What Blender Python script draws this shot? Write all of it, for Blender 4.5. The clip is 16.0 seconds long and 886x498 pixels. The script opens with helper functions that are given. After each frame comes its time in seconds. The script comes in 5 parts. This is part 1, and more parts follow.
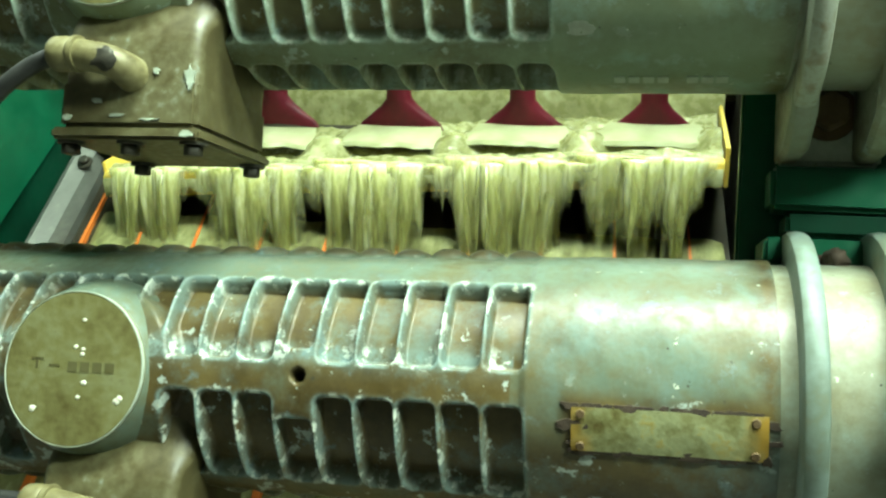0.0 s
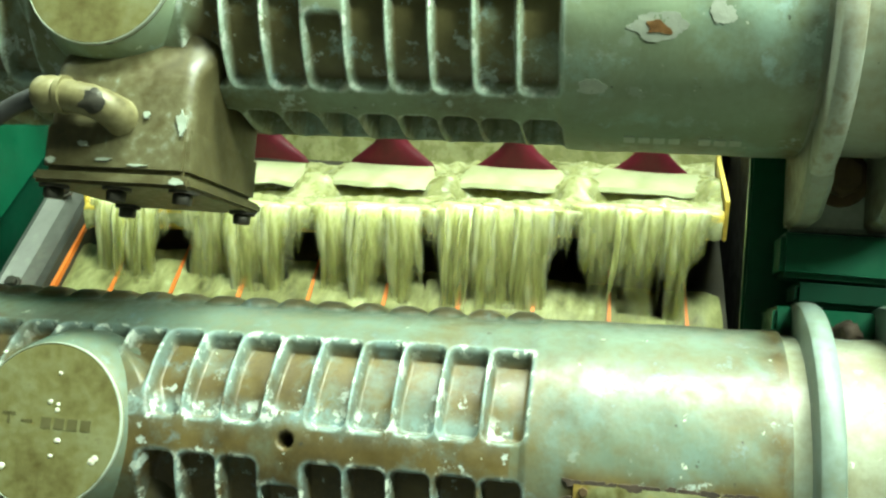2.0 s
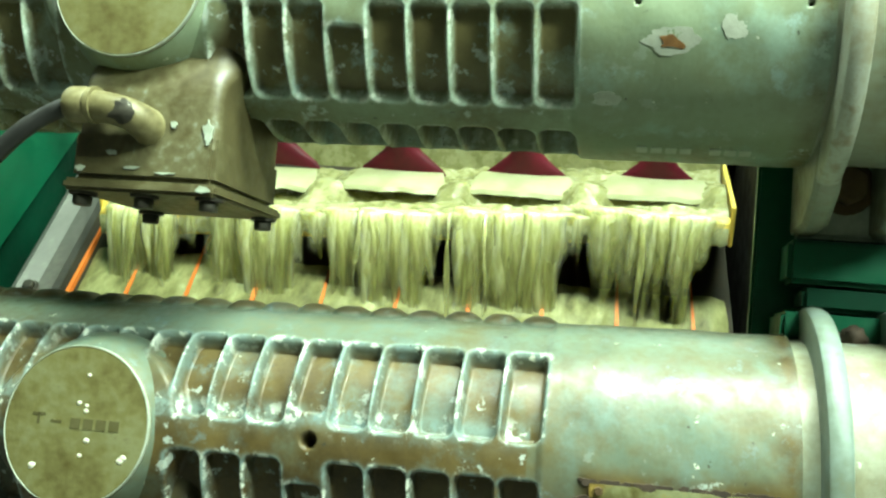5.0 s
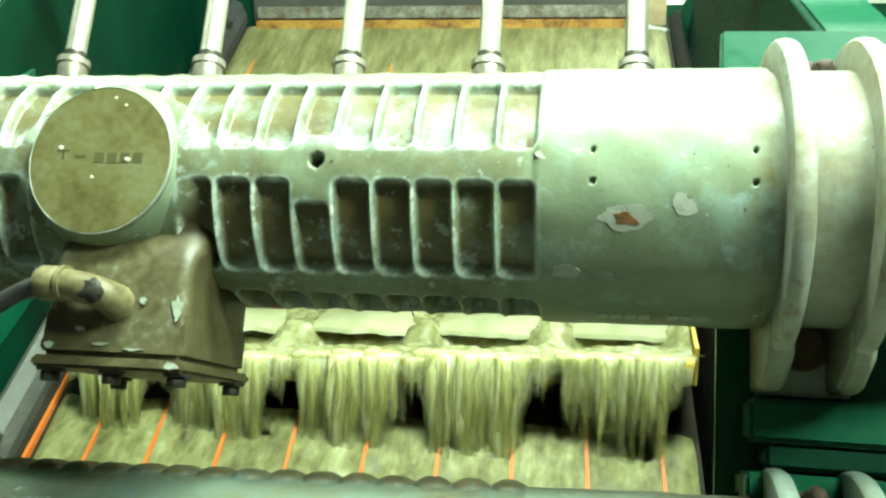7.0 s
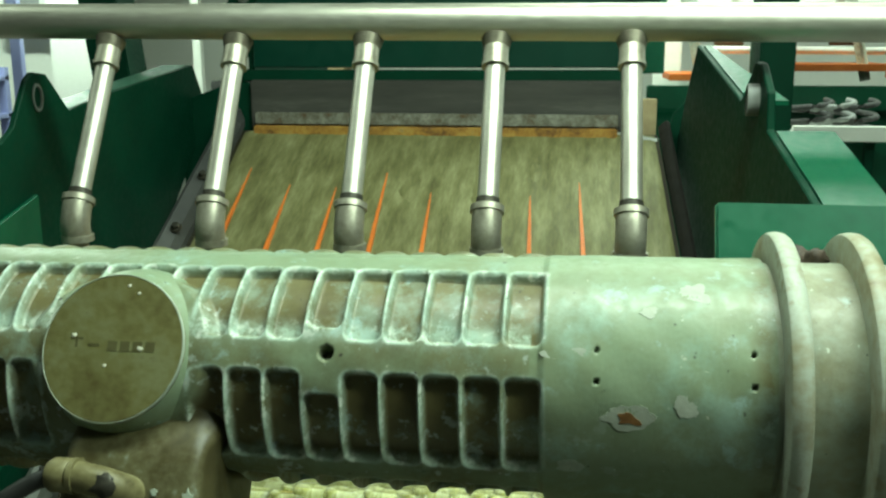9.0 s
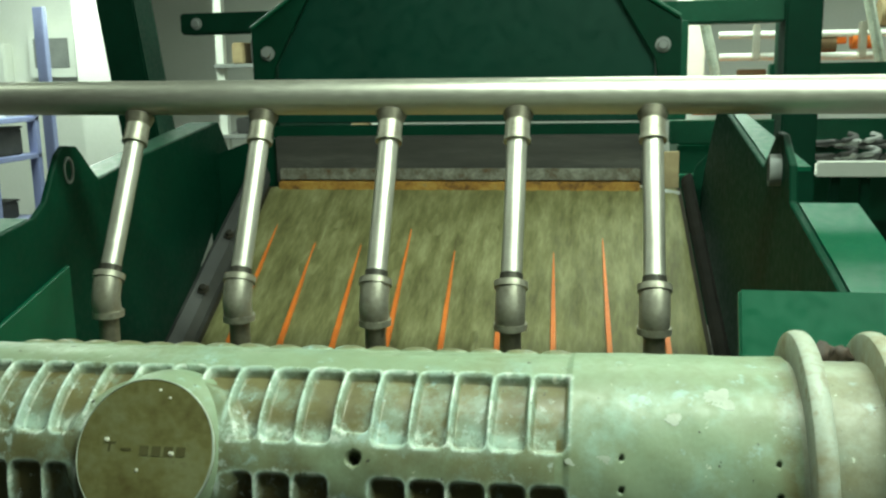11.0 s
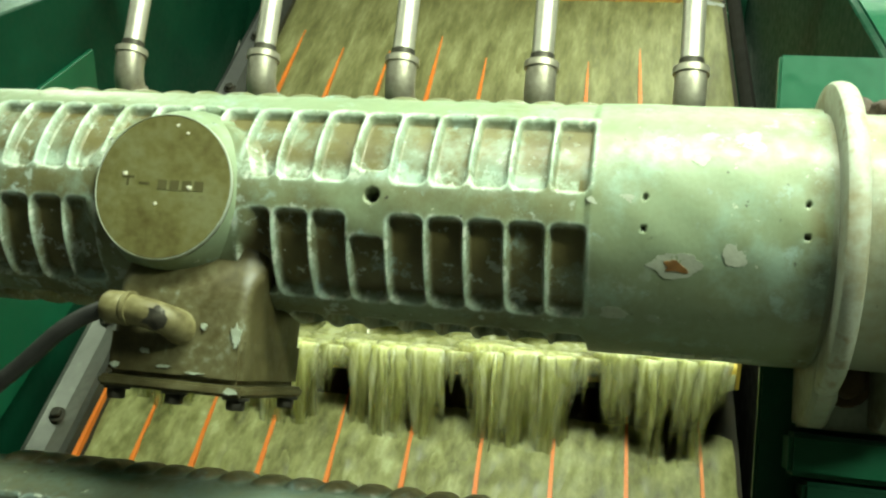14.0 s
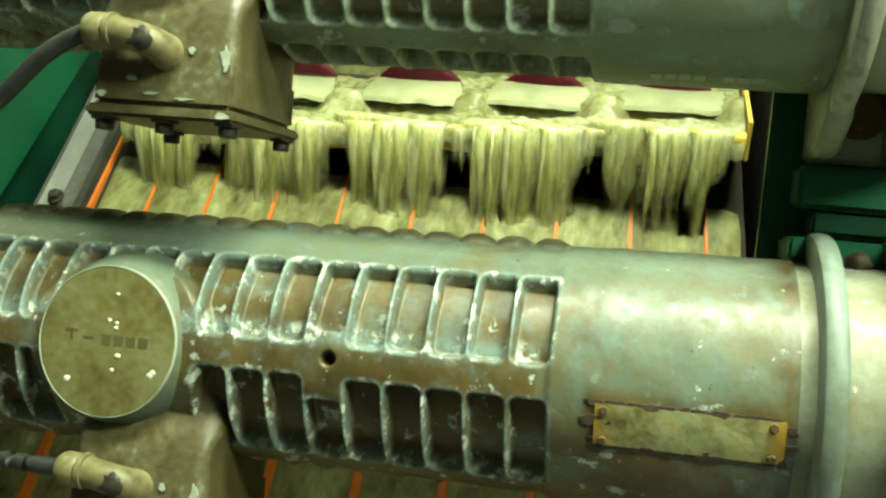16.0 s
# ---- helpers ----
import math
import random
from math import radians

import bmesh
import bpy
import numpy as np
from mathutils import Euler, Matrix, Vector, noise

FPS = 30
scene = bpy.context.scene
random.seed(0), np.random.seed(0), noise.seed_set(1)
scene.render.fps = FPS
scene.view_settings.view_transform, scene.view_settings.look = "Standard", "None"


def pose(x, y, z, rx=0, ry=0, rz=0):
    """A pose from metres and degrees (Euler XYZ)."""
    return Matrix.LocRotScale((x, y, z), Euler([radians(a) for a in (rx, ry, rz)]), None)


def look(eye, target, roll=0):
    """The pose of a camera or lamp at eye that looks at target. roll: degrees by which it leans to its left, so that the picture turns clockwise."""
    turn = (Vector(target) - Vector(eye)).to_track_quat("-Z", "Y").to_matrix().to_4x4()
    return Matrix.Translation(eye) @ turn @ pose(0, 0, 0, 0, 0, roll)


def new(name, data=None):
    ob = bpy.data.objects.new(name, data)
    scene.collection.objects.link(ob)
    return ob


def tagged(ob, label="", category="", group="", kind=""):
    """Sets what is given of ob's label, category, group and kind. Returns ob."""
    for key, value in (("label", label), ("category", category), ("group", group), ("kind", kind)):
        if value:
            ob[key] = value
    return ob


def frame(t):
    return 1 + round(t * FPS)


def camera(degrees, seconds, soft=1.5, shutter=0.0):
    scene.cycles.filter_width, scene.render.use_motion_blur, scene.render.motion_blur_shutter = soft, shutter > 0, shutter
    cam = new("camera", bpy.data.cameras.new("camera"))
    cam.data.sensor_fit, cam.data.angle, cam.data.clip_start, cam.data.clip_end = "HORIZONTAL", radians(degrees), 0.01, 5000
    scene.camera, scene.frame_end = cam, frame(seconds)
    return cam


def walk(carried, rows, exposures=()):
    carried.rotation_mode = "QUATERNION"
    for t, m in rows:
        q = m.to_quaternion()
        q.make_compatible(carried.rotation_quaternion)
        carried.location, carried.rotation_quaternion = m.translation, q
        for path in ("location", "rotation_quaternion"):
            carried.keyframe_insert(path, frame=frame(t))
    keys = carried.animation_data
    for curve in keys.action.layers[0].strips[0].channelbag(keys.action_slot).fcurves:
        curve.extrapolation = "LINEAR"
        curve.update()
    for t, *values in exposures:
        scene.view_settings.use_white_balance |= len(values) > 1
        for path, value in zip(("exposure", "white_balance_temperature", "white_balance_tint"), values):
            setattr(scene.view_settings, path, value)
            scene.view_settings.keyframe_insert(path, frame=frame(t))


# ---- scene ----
cam = camera(50.5, 16.0, 2.4)
PATH = [
    (0, (0.312, -0.861, 1.646), (-0.12, 0.932, 0.871), -2.3),
    (0.5, (0.306, -0.866, 1.649), (-0.139, 0.925, 0.878), -2.2),
    (1, (0.299, -0.858, 1.659), (-0.119, 0.931, 0.868), -1.6),
    (1.5, (0.294, -0.829, 1.667), (-0.098, 0.968, 0.881), -1.0),
    (2, (0.283, -0.818, 1.665), (-0.107, 1.002, 0.932), -0.1),
    (2.5, (0.289, -0.818, 1.664), (-0.102, 1.013, 0.96), 0.2),
    (3, (0.282, -0.825, 1.665), (-0.098, 1.002, 0.946), 0.2),
    (3.5, (0.273, -0.832, 1.678), (-0.112, 0.988, 0.943), 0.2),
    (6, (0.27, -0.847, 1.678), (-0.114, 0.986, 0.974), -0.1),
    (6.5, (0.275, -0.842, 1.697), (-0.052, 1.026, 1.062), -0.3),
    (7, (0.276, -0.84, 1.747), (-0.066, 1.059, 1.221), -0.5),
    (7.5, (0.281, -0.842, 1.785), (-0.048, 1.08, 1.34), -1.2),
    (8, (0.273, -0.845, 1.813), (-0.043, 1.086, 1.399), -1.2),
    (8.5, (0.256, -0.836, 1.849), (-0.027, 1.102, 1.442), -0.4),
    (9, (0.256, -0.833, 1.888), (-0.062, 1.096, 1.464), -0.2),
    (9.5, (0.269, -0.835, 1.915), (-0.057, 1.098, 1.52), -0.5),
    (10, (0.256, -0.833, 1.959), (-0.067, 1.107, 1.591), -1.2),
    (12.5, (0.262, -0.827, 1.977), (-0.18, 1.059, 1.478), -0.4),
    (13, (0.269, -0.83, 1.92), (-0.177, 1.034, 1.351), -0.5),
    (13.5, (0.268, -0.828, 1.883), (-0.165, 1.025, 1.269), 0.1),
    (14, (0.266, -0.832, 1.849), (-0.157, 1.007, 1.186), 0.1),
    (14.5, (0.265, -0.843, 1.808), (-0.173, 0.964, 1.071), -0.3),
    (15, (0.27, -0.845, 1.777), (-0.122, 0.95, 0.987), -0.2),
    (15.5, (0.272, -0.844, 1.75), (-0.134, 0.915, 0.889), 0.0),
    (16, (0.277, -0.85, 1.717), (-0.132, 0.868, 0.778), -0.3),
]
EXPOSURES = [(0, 0.95, 6350, 10), (1.5, 1.05, 6450, 9), (3.5, 1.12, 6400, 9), (6, 1.05, 6400, 9), (6.5, 1.1, 6350, 8), (7, 0.85, 6350, 8), (7.5, 0.15, 6300, 7), (8, -0.20, 6300, 8), (8.5, -0.50, 6300, 8), (9, -0.50, 6300, 8), (10, -0.65, 6300, 9), (12.5, -0.68, 6650, 10), (13.5, -0.15, 6900, 10), (14.5, 0.3, 7200, 10), (16, 0.72, 7400, 9)]
walk(cam, [(t, look(eye, target, roll)) for t, eye, target, roll in PATH], EXPOSURES)

# ---------------------------------------------------------------- world and light
world = bpy.data.worlds.new("hall")
scene.world = world
world.use_nodes = True
world.node_tree.nodes["Background"].inputs[0].default_value = (0.75, 0.95, 0.7, 1)
world.node_tree.nodes["Background"].inputs[1].default_value = 0.04

FLUO = (0.80, 1.0, 0.80)


def strip_lamp(x, y, z, sx, sy, watts):
    data = bpy.data.lights.new("tube_light", "AREA")
    data.shape, data.size, data.size_y, data.energy, data.color = "RECTANGLE", sx, sy, watts, FLUO
    lamp = new("tube_light", data)
    lamp.matrix_world = pose(x, y, z)
    return lamp


LAMPS = [(1.6, -0.6, 3.3, 58), (0.45, 0.14, 3.3, 72), (0.6, 2.0, 3.3, 32), (-2.2, 0.75, 3.3, 14), (0.4, 4.2, 3.3, 90), (-3.2, 4.6, 3.3, 150), (3.2, 4.4, 3.3, 160)]
for lx, ly, lz, lw in LAMPS:
    strip_lamp(lx, ly, lz - 0.09, 1.25, 0.28, lw)


# ---------------------------------------------------------------- materials
def material(name, stops, scale=8.0, fine=60.0, rough=(0.4, 0.7), metal=0.0, bump=0.15, grain=0.5, stretch=(1, 1, 1), spec=0.5):
    """Noise at two scales through a colour ramp, with matching roughness and bump. stops: (position, colour)."""
    m = bpy.data.materials.new(name)
    m.use_nodes = True
    nt = m.node_tree
    b = nt.nodes["Principled BSDF"]
    tc = nt.nodes.new("ShaderNodeTexCoord")
    mp = nt.nodes.new("ShaderNodeMapping")
    mp.inputs["Scale"].default_value = stretch
    nt.links.new(tc.outputs["Object"], mp.inputs["Vector"])
    n1 = nt.nodes.new("ShaderNodeTexNoise")
    n1.inputs["Scale"].default_value, n1.inputs["Detail"].default_value, n1.inputs["Roughness"].default_value = scale, 6, 0.62
    n2 = nt.nodes.new("ShaderNodeTexNoise")
    n2.inputs["Scale"].default_value, n2.inputs["Detail"].default_value = fine, 4
    nt.links.new(mp.outputs[0], n1.inputs["Vector"])
    nt.links.new(mp.outputs[0], n2.inputs["Vector"])
    mix = nt.nodes.new("ShaderNodeMix")
    mix.data_type = "FLOAT"
    mix.inputs[0].default_value = grain * 0.6
    nt.links.new(n1.outputs["Fac"], mix.inputs[2])
    nt.links.new(n2.outputs["Fac"], mix.inputs[3])
    ramp = nt.nodes.new("ShaderNodeValToRGB")
    els = ramp.color_ramp.elements
    while len(els) < len(stops):
        els.new(0.5)
    for el, (p, c) in zip(els, stops):
        el.position, el.color = p, (*c, 1)
    nt.links.new(mix.outputs[0], ramp.inputs[0])
    nt.links.new(ramp.outputs[0], b.inputs["Base Color"])
    mr = nt.nodes.new("ShaderNodeMapRange")
    mr.inputs[1].default_value, mr.inputs[2].default_value = 0.3, 0.7
    mr.inputs[3].default_value, mr.inputs[4].default_value = rough
    nt.links.new(n2.outputs["Fac"], mr.inputs[0])
    nt.links.new(mr.outputs[0], b.inputs["Roughness"])
    b.inputs["Metallic"].default_value = metal
    b.inputs["Specular IOR Level"].default_value = spec
    bp = nt.nodes.new("ShaderNodeBump")
    bp.inputs["Strength"].default_value, bp.inputs["Distance"].default_value = bump, 0.002
    nt.links.new(mix.outputs[0], bp.inputs["Height"])
    nt.links.new(bp.outputs[0], b.inputs["Normal"])
    return m


def casting(name, paint, paint2, chip, dirt, dirt2, dirt_amount):
    """Worn machine enamel on a casting: paint of two tints, pale chips, brown slurry dirt in the pockets that also
    carries their shade.
    """
    m = material(name, [(0.3, paint2), (0.5, paint), (0.68, paint2)], 7, 90, (0.33, 0.54), 0.0, 0.35, 0.45)
    nt = m.node_tree
    b = nt.nodes["Principled BSDF"]
    ramp = next(n for n in nt.nodes if n.type == "VALTORGB")
    tc = next(n for n in nt.nodes if n.type == "TEX_COORD")

    def noise_mask(scale, lo, hi, detail=8, rough=0.7):
        n = nt.nodes.new("ShaderNodeTexNoise")
        n.inputs["Scale"].default_value, n.inputs["Detail"].default_value, n.inputs["Roughness"].default_value = scale, detail, rough
        nt.links.new(tc.outputs["Object"], n.inputs["Vector"])
        r = nt.nodes.new("ShaderNodeMapRange")
        r.inputs[1].default_value, r.inputs[2].default_value = lo, hi
        nt.links.new(n.outputs["Fac"], r.inputs[0])
        return r.outputs[0]

    def mixed(fac, a, col):
        x = nt.nodes.new("ShaderNodeMix")
        x.data_type = "RGBA"
        nt.links.new(fac, x.inputs[0])
        nt.links.new(a, x.inputs[6])
        if isinstance(col, tuple):
            x.inputs[7].default_value = (*col, 1)
        else:
            nt.links.new(col, x.inputs[7])
        return x.outputs[2]

    def math_node(op, a, c):
        x = nt.nodes.new("ShaderNodeMath")
        x.operation = op
        x.use_clamp = True
        nt.links.new(a, x.inputs[0])
        if isinstance(c, float):
            x.inputs[1].default_value = c
        else:
            nt.links.new(c, x.inputs[1])
        return x.outputs[0]

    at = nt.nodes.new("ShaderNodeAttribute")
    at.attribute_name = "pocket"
    st = nt.nodes.new("ShaderNodeAttribute")
    st.attribute_name = "stain"
    dr = nt.nodes.new("ShaderNodeValToRGB")
    dr.color_ramp.elements[0].position, dr.color_ramp.elements[0].color = 0.35, (*dirt, 1)
    dr.color_ramp.elements[1].position, dr.color_ramp.elements[1].color = 0.65, (*dirt2, 1)
    nt.links.new(noise_mask(13, 0.0, 1.0), dr.inputs[0])
    # brown slurry film: broad patches, and run-down stains on the lower half, deepened there for shade
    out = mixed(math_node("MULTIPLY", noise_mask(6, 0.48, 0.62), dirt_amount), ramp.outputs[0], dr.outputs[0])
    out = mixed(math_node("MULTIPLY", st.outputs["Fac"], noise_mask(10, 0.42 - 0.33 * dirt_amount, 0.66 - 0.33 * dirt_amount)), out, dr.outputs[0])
    # pocket dirt, which also puts the shade of the recesses into the colour
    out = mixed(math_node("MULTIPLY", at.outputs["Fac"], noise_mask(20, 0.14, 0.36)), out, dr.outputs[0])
    at2 = nt.nodes.new("ShaderNodeAttribute")
    at2.attribute_name = "edge"
    edge = math_node("MULTIPLY", at2.outputs["Fac"], noise_mask(48, 0.36, 0.56))
    out = mixed(edge, out, chip)
    out = mixed(math_node("MULTIPLY", at2.outputs["Fac"], noise_mask(70, 0.55, 0.60, 5, 0.6)), out, (0.62, 0.66, 0.58))
    out = mixed(math_node("MULTIPLY", st.outputs["Fac"], noise_mask(38, 0.60, 0.64, 7, 0.65)), out, (0.42, 0.47, 0.42))
    # flakes: bluish primer and bare pale spots, dark pits
    out = mixed(math_node("MULTIPLY", noise_mask(11, 0.52, 0.68, 8, 0.7), 0.55), out, (chip[0] * 0.7, chip[1] * 0.82, chip[2] * 0.85))
    out = mixed(math_node("MULTIPLY", noise_mask(24, 0.59, 0.68, 8, 0.72), 0.55), out, (chip[0] * 0.85, chip[1] * 0.97, chip[2] * 1.15))
    out = mixed(noise_mask(75, 0.69, 0.73, 4, 0.6), out, (0.55, 0.57, 0.46))
    out = mixed(noise_mask(95, 0.72, 0.75, 3, 0.5), out, (0.05, 0.045, 0.03))
    nt.links.new(out, b.inputs["Base Color"])
    bump = next(n for n in nt.nodes if n.type == "BUMP")
    bump.inputs["Strength"].default_value = 0.2
    return m


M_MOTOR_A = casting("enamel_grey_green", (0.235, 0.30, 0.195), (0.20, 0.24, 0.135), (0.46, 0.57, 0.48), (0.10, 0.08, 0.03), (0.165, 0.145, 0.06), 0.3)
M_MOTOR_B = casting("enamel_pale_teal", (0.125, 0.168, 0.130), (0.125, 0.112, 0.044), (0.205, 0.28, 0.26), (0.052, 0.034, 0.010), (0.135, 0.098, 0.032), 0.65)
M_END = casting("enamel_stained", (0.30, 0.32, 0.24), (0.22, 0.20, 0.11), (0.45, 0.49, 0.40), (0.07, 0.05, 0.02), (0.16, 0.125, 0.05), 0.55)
M_FLANGE = material("chipped_cream_enamel", [(0.30, (0.15, 0.10, 0.04)), (0.42, (0.28, 0.26, 0.17)), (0.56, (0.38, 0.41, 0.34)), (0.70, (0.20, 0.14, 0.055))], 15, 90, (0.4, 0.6), 0, 0.5)
M_FLANGE_B = material("chipped_teal_enamel", [(0.30, (0.13, 0.11, 0.05)), (0.44, (0.125, 0.155, 0.12)), (0.60, (0.18, 0.235, 0.21)), (0.72, (0.14, 0.11, 0.05))], 14, 90, (0.38, 0.58), 0, 0.5)
M_RUSTSPOT = material("orange_rust", [(0.3, (0.12, 0.05, 0.015)), (0.55, (0.24, 0.11, 0.03)), (0.75, (0.30, 0.20, 0.09))], 60, 200, (0.5, 0.8), 0, 0.6)
M_FLAKE = material("bare_primer", [(0.3, (0.30, 0.31, 0.25)), (0.55, (0.42, 0.45, 0.37)), (0.72, (0.30, 0.27, 0.18))], 30, 140, (0.5, 0.7), 0, 0.5)
M_CRUST = material("dark_brown_crust", [(0.3, (0.02, 0.013, 0.008)), (0.6, (0.06, 0.038, 0.024)), (0.75, (0.12, 0.085, 0.06))], 50, 160, (0.6, 0.85), 0, 0.9)
M_DISC = material("olive_cover", [(0.3, (0.085, 0.07, 0.022)), (0.48, (0.15, 0.138, 0.05)), (0.62, (0.19, 0.19, 0.09)), (0.74, (0.10, 0.07, 0.026))], 16, 130, (0.32, 0.55), 0, 0.5)
M_PALE = material("pale_chipped_enamel", [(0.3, (0.16, 0.15, 0.08)), (0.48, (0.36, 0.40, 0.32)), (0.62, (0.48, 0.53, 0.44)), (0.75, (0.22, 0.18, 0.09))], 14, 80, (0.4, 0.6), 0, 0.4)
M_BRONZE = material("stained_box", [(0.3, (0.038, 0.03, 0.011)), (0.48, (0.082, 0.068, 0.028)), (0.6, (0.135, 0.122, 0.06)), (0.7, (0.27, 0.31, 0.25))], 13, 110, (0.38, 0.62), 0.0, 0.35)
M_ELBOW = material("worn_brass_fitting", [(0.3, (0.07, 0.055, 0.022)), (0.5, (0.19, 0.165, 0.075)), (0.66, (0.28, 0.255, 0.14)), (0.75, (0.08, 0.065, 0.03))], 26, 120, (0.38, 0.6), 0.1, 0.4)
M_BOLT = material("dark_steel_bolt", [(0.3, (0.03, 0.03, 0.025)), (0.7, (0.09, 0.08, 0.06))], 60, 200, (0.4, 0.7), 0.6, 0.3)
M_RUST = material("rusty_bolt", [(0.3, (0.08, 0.045, 0.02)), (0.7, (0.17, 0.11, 0.05))], 60, 200, (0.5, 0.8), 0.3, 0.5)
M_CABLE = material("black_rubber", [(0.3, (0.012, 0.013, 0.012)), (0.7, (0.03, 0.03, 0.028))], 30, 150, (0.45, 0.6), 0, 0.15)
M_PLATE = material("brass_plate", [(0.34, (0.10, 0.075, 0.02)), (0.44, (0.19, 0.18, 0.07)), (0.56, (0.30, 0.31, 0.16)), (0.66, (0.34, 0.24, 0.04))], 22, 120, (0.3, 0.55), 0.2, 0.8)


def rusty_ends(m):
    """Ochre rust creeping in from the two ends of the plate."""
    nt = m.node_tree
    b = nt.nodes["Principled BSDF"]
    tc = next(n for n in nt.nodes if n.type == "TEX_COORD")
    ramp = next(n for n in nt.nodes if n.type == "VALTORGB")
    fine = next(n for n in nt.nodes if n.type == "TEX_NOISE")
    sep = nt.nodes.new("ShaderNodeSeparateXYZ")
    nt.links.new(tc.outputs["Generated"], sep.inputs[0])
    off = nt.nodes.new("ShaderNodeMath")
    off.operation = "SUBTRACT"
    nt.links.new(sep.outputs[0], off.inputs[0])
    off.inputs[1].default_value = 0.5
    away = nt.nodes.new("ShaderNodeMath")
    away.operation = "ABSOLUTE"
    nt.links.new(off.outputs[0], away.inputs[0])
    mixn = nt.nodes.new("ShaderNodeMath")
    mixn.operation = "MULTIPLY_ADD"
    nt.links.new(fine.outputs["Fac"], mixn.inputs[0])
    mixn.inputs[1].default_value = 0.55
    nt.links.new(away.outputs[0], mixn.inputs[2])
    rng_ = nt.nodes.new("ShaderNodeMapRange")
    rng_.inputs[1].default_value, rng_.inputs[2].default_value = 0.62, 0.78
    nt.links.new(mixn.outputs[0], rng_.inputs[0])
    mx = nt.nodes.new("ShaderNodeMix")
    mx.data_type = "RGBA"
    nt.links.new(rng_.outputs[0], mx.inputs[0])
    nt.links.new(ramp.outputs[0], mx.inputs[6])
    mx.inputs[7].default_value = (0.36, 0.21, 0.03, 1)
    nt.links.new(mx.outputs[2], b.inputs["Base Color"])


rusty_ends(M_PLATE)
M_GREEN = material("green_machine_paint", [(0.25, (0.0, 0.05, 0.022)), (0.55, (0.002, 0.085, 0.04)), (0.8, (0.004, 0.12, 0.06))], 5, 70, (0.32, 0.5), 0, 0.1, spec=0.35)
# the machine green again, darker, with shade put into the colour
M_GREEN_SHADE = material("shaded_green_paint", [(0.25, (0.0, 0.020, 0.009)), (0.6, (0.0, 0.036, 0.017)), (0.8, (0.001, 0.052, 0.026)), (0.9, (0.02, 0.08, 0.05))], 6, 70, (0.5, 0.7), 0, 0.1, spec=0.15)
M_FEED = material("deep_green_enamel", [(0.25, (0.0, 0.028, 0.016)), (0.6, (0.0, 0.042, 0.024)), (0.85, (0.0, 0.058, 0.034))], 3, 40, (0.4, 0.6), 0, 0.04, spec=0.3)
M_STEEL = material("stainless_steel", [(0.3, (0.50, 0.48, 0.40)), (0.7, (0.68, 0.66, 0.57))], 12, 160, (0.38, 0.5), 0.85, 0.02, stretch=(0.3, 1, 1))
M_FITTING = material("stainless_fitting", [(0.3, (0.27, 0.25, 0.19)), (0.7, (0.52, 0.49, 0.40))], 30, 160, (0.36, 0.52), 0.7, 0.2)
M_DARKPIPE = material("wet_dark_pipe", [(0.3, (0.13, 0.115, 0.08)), (0.7, (0.33, 0.30, 0.23))], 20, 120, (0.3, 0.5), 0.7, 0.2)
M_RAIL = material("scuffed_steel_rail", [(0.3, (0.05, 0.054, 0.045)), (0.55, (0.11, 0.115, 0.10)), (0.7, (0.19, 0.195, 0.17))], 10, 120, (0.5, 0.7), 0.25, 0.25, stretch=(1, 0.4, 1))
M_ORANGE = material("orange_polyurethane", [(0.3, (0.62, 0.13, 0.015)), (0.7, (0.8, 0.22, 0.03))], 20, 120, (0.35, 0.55), 0, 0.15)
M_YELLOW = material("yellow_polyurethane", [(0.34, (0.22, 0.20, 0.07)), (0.46, (0.62, 0.45, 0.08)), (0.6, (0.78, 0.56, 0.10)), (0.72, (0.40, 0.38, 0.17))], 9, 60, (0.3, 0.45), 0, 0.15)
M_LIP = material("rusty_ochre_strip", [(0.36, (0.13, 0.06, 0.015)), (0.48, (0.34, 0.17, 0.03)), (0.6, (0.44, 0.26, 0.055)), (0.72, (0.22, 0.18, 0.11))], 22, 110, (0.45, 0.7), 0, 0.3)
M_APRON = material("speckled_grey_rubber", [(0.36, (0.10, 0.055, 0.018)), (0.46, (0.13, 0.12, 0.09)), (0.6, (0.24, 0.235, 0.19)), (0.7, (0.36, 0.35, 0.29))], 30, 140, (0.5, 0.75), 0, 0.5)
M_RED = material("dark_red_nozzle", [(0.3, (0.05, 0.0015, 0.007)), (0.7, (0.10, 0.004, 0.013))], 20, 100, (0.4, 0.6), 0, 0.1, spec=0.25)
M_RUBBER = material("grey_rubber", [(0.3, (0.02, 0.02, 0.017)), (0.55, (0.055, 0.053, 0.045)), (0.75, (0.11, 0.108, 0.09))], 6, 90, (0.5, 0.75), 0, 0.3, stretch=(0.4, 1, 3))
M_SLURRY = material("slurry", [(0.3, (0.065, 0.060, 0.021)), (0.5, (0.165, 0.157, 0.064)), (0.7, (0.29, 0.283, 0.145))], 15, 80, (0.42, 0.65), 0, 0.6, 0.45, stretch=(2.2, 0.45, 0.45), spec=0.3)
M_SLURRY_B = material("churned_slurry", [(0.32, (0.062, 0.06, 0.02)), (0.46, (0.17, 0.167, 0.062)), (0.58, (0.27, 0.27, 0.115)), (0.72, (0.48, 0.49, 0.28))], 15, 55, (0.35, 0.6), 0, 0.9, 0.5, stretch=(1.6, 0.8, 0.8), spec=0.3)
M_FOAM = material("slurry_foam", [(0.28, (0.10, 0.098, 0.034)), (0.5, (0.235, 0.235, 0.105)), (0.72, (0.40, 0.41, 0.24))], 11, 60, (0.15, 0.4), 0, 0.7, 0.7)
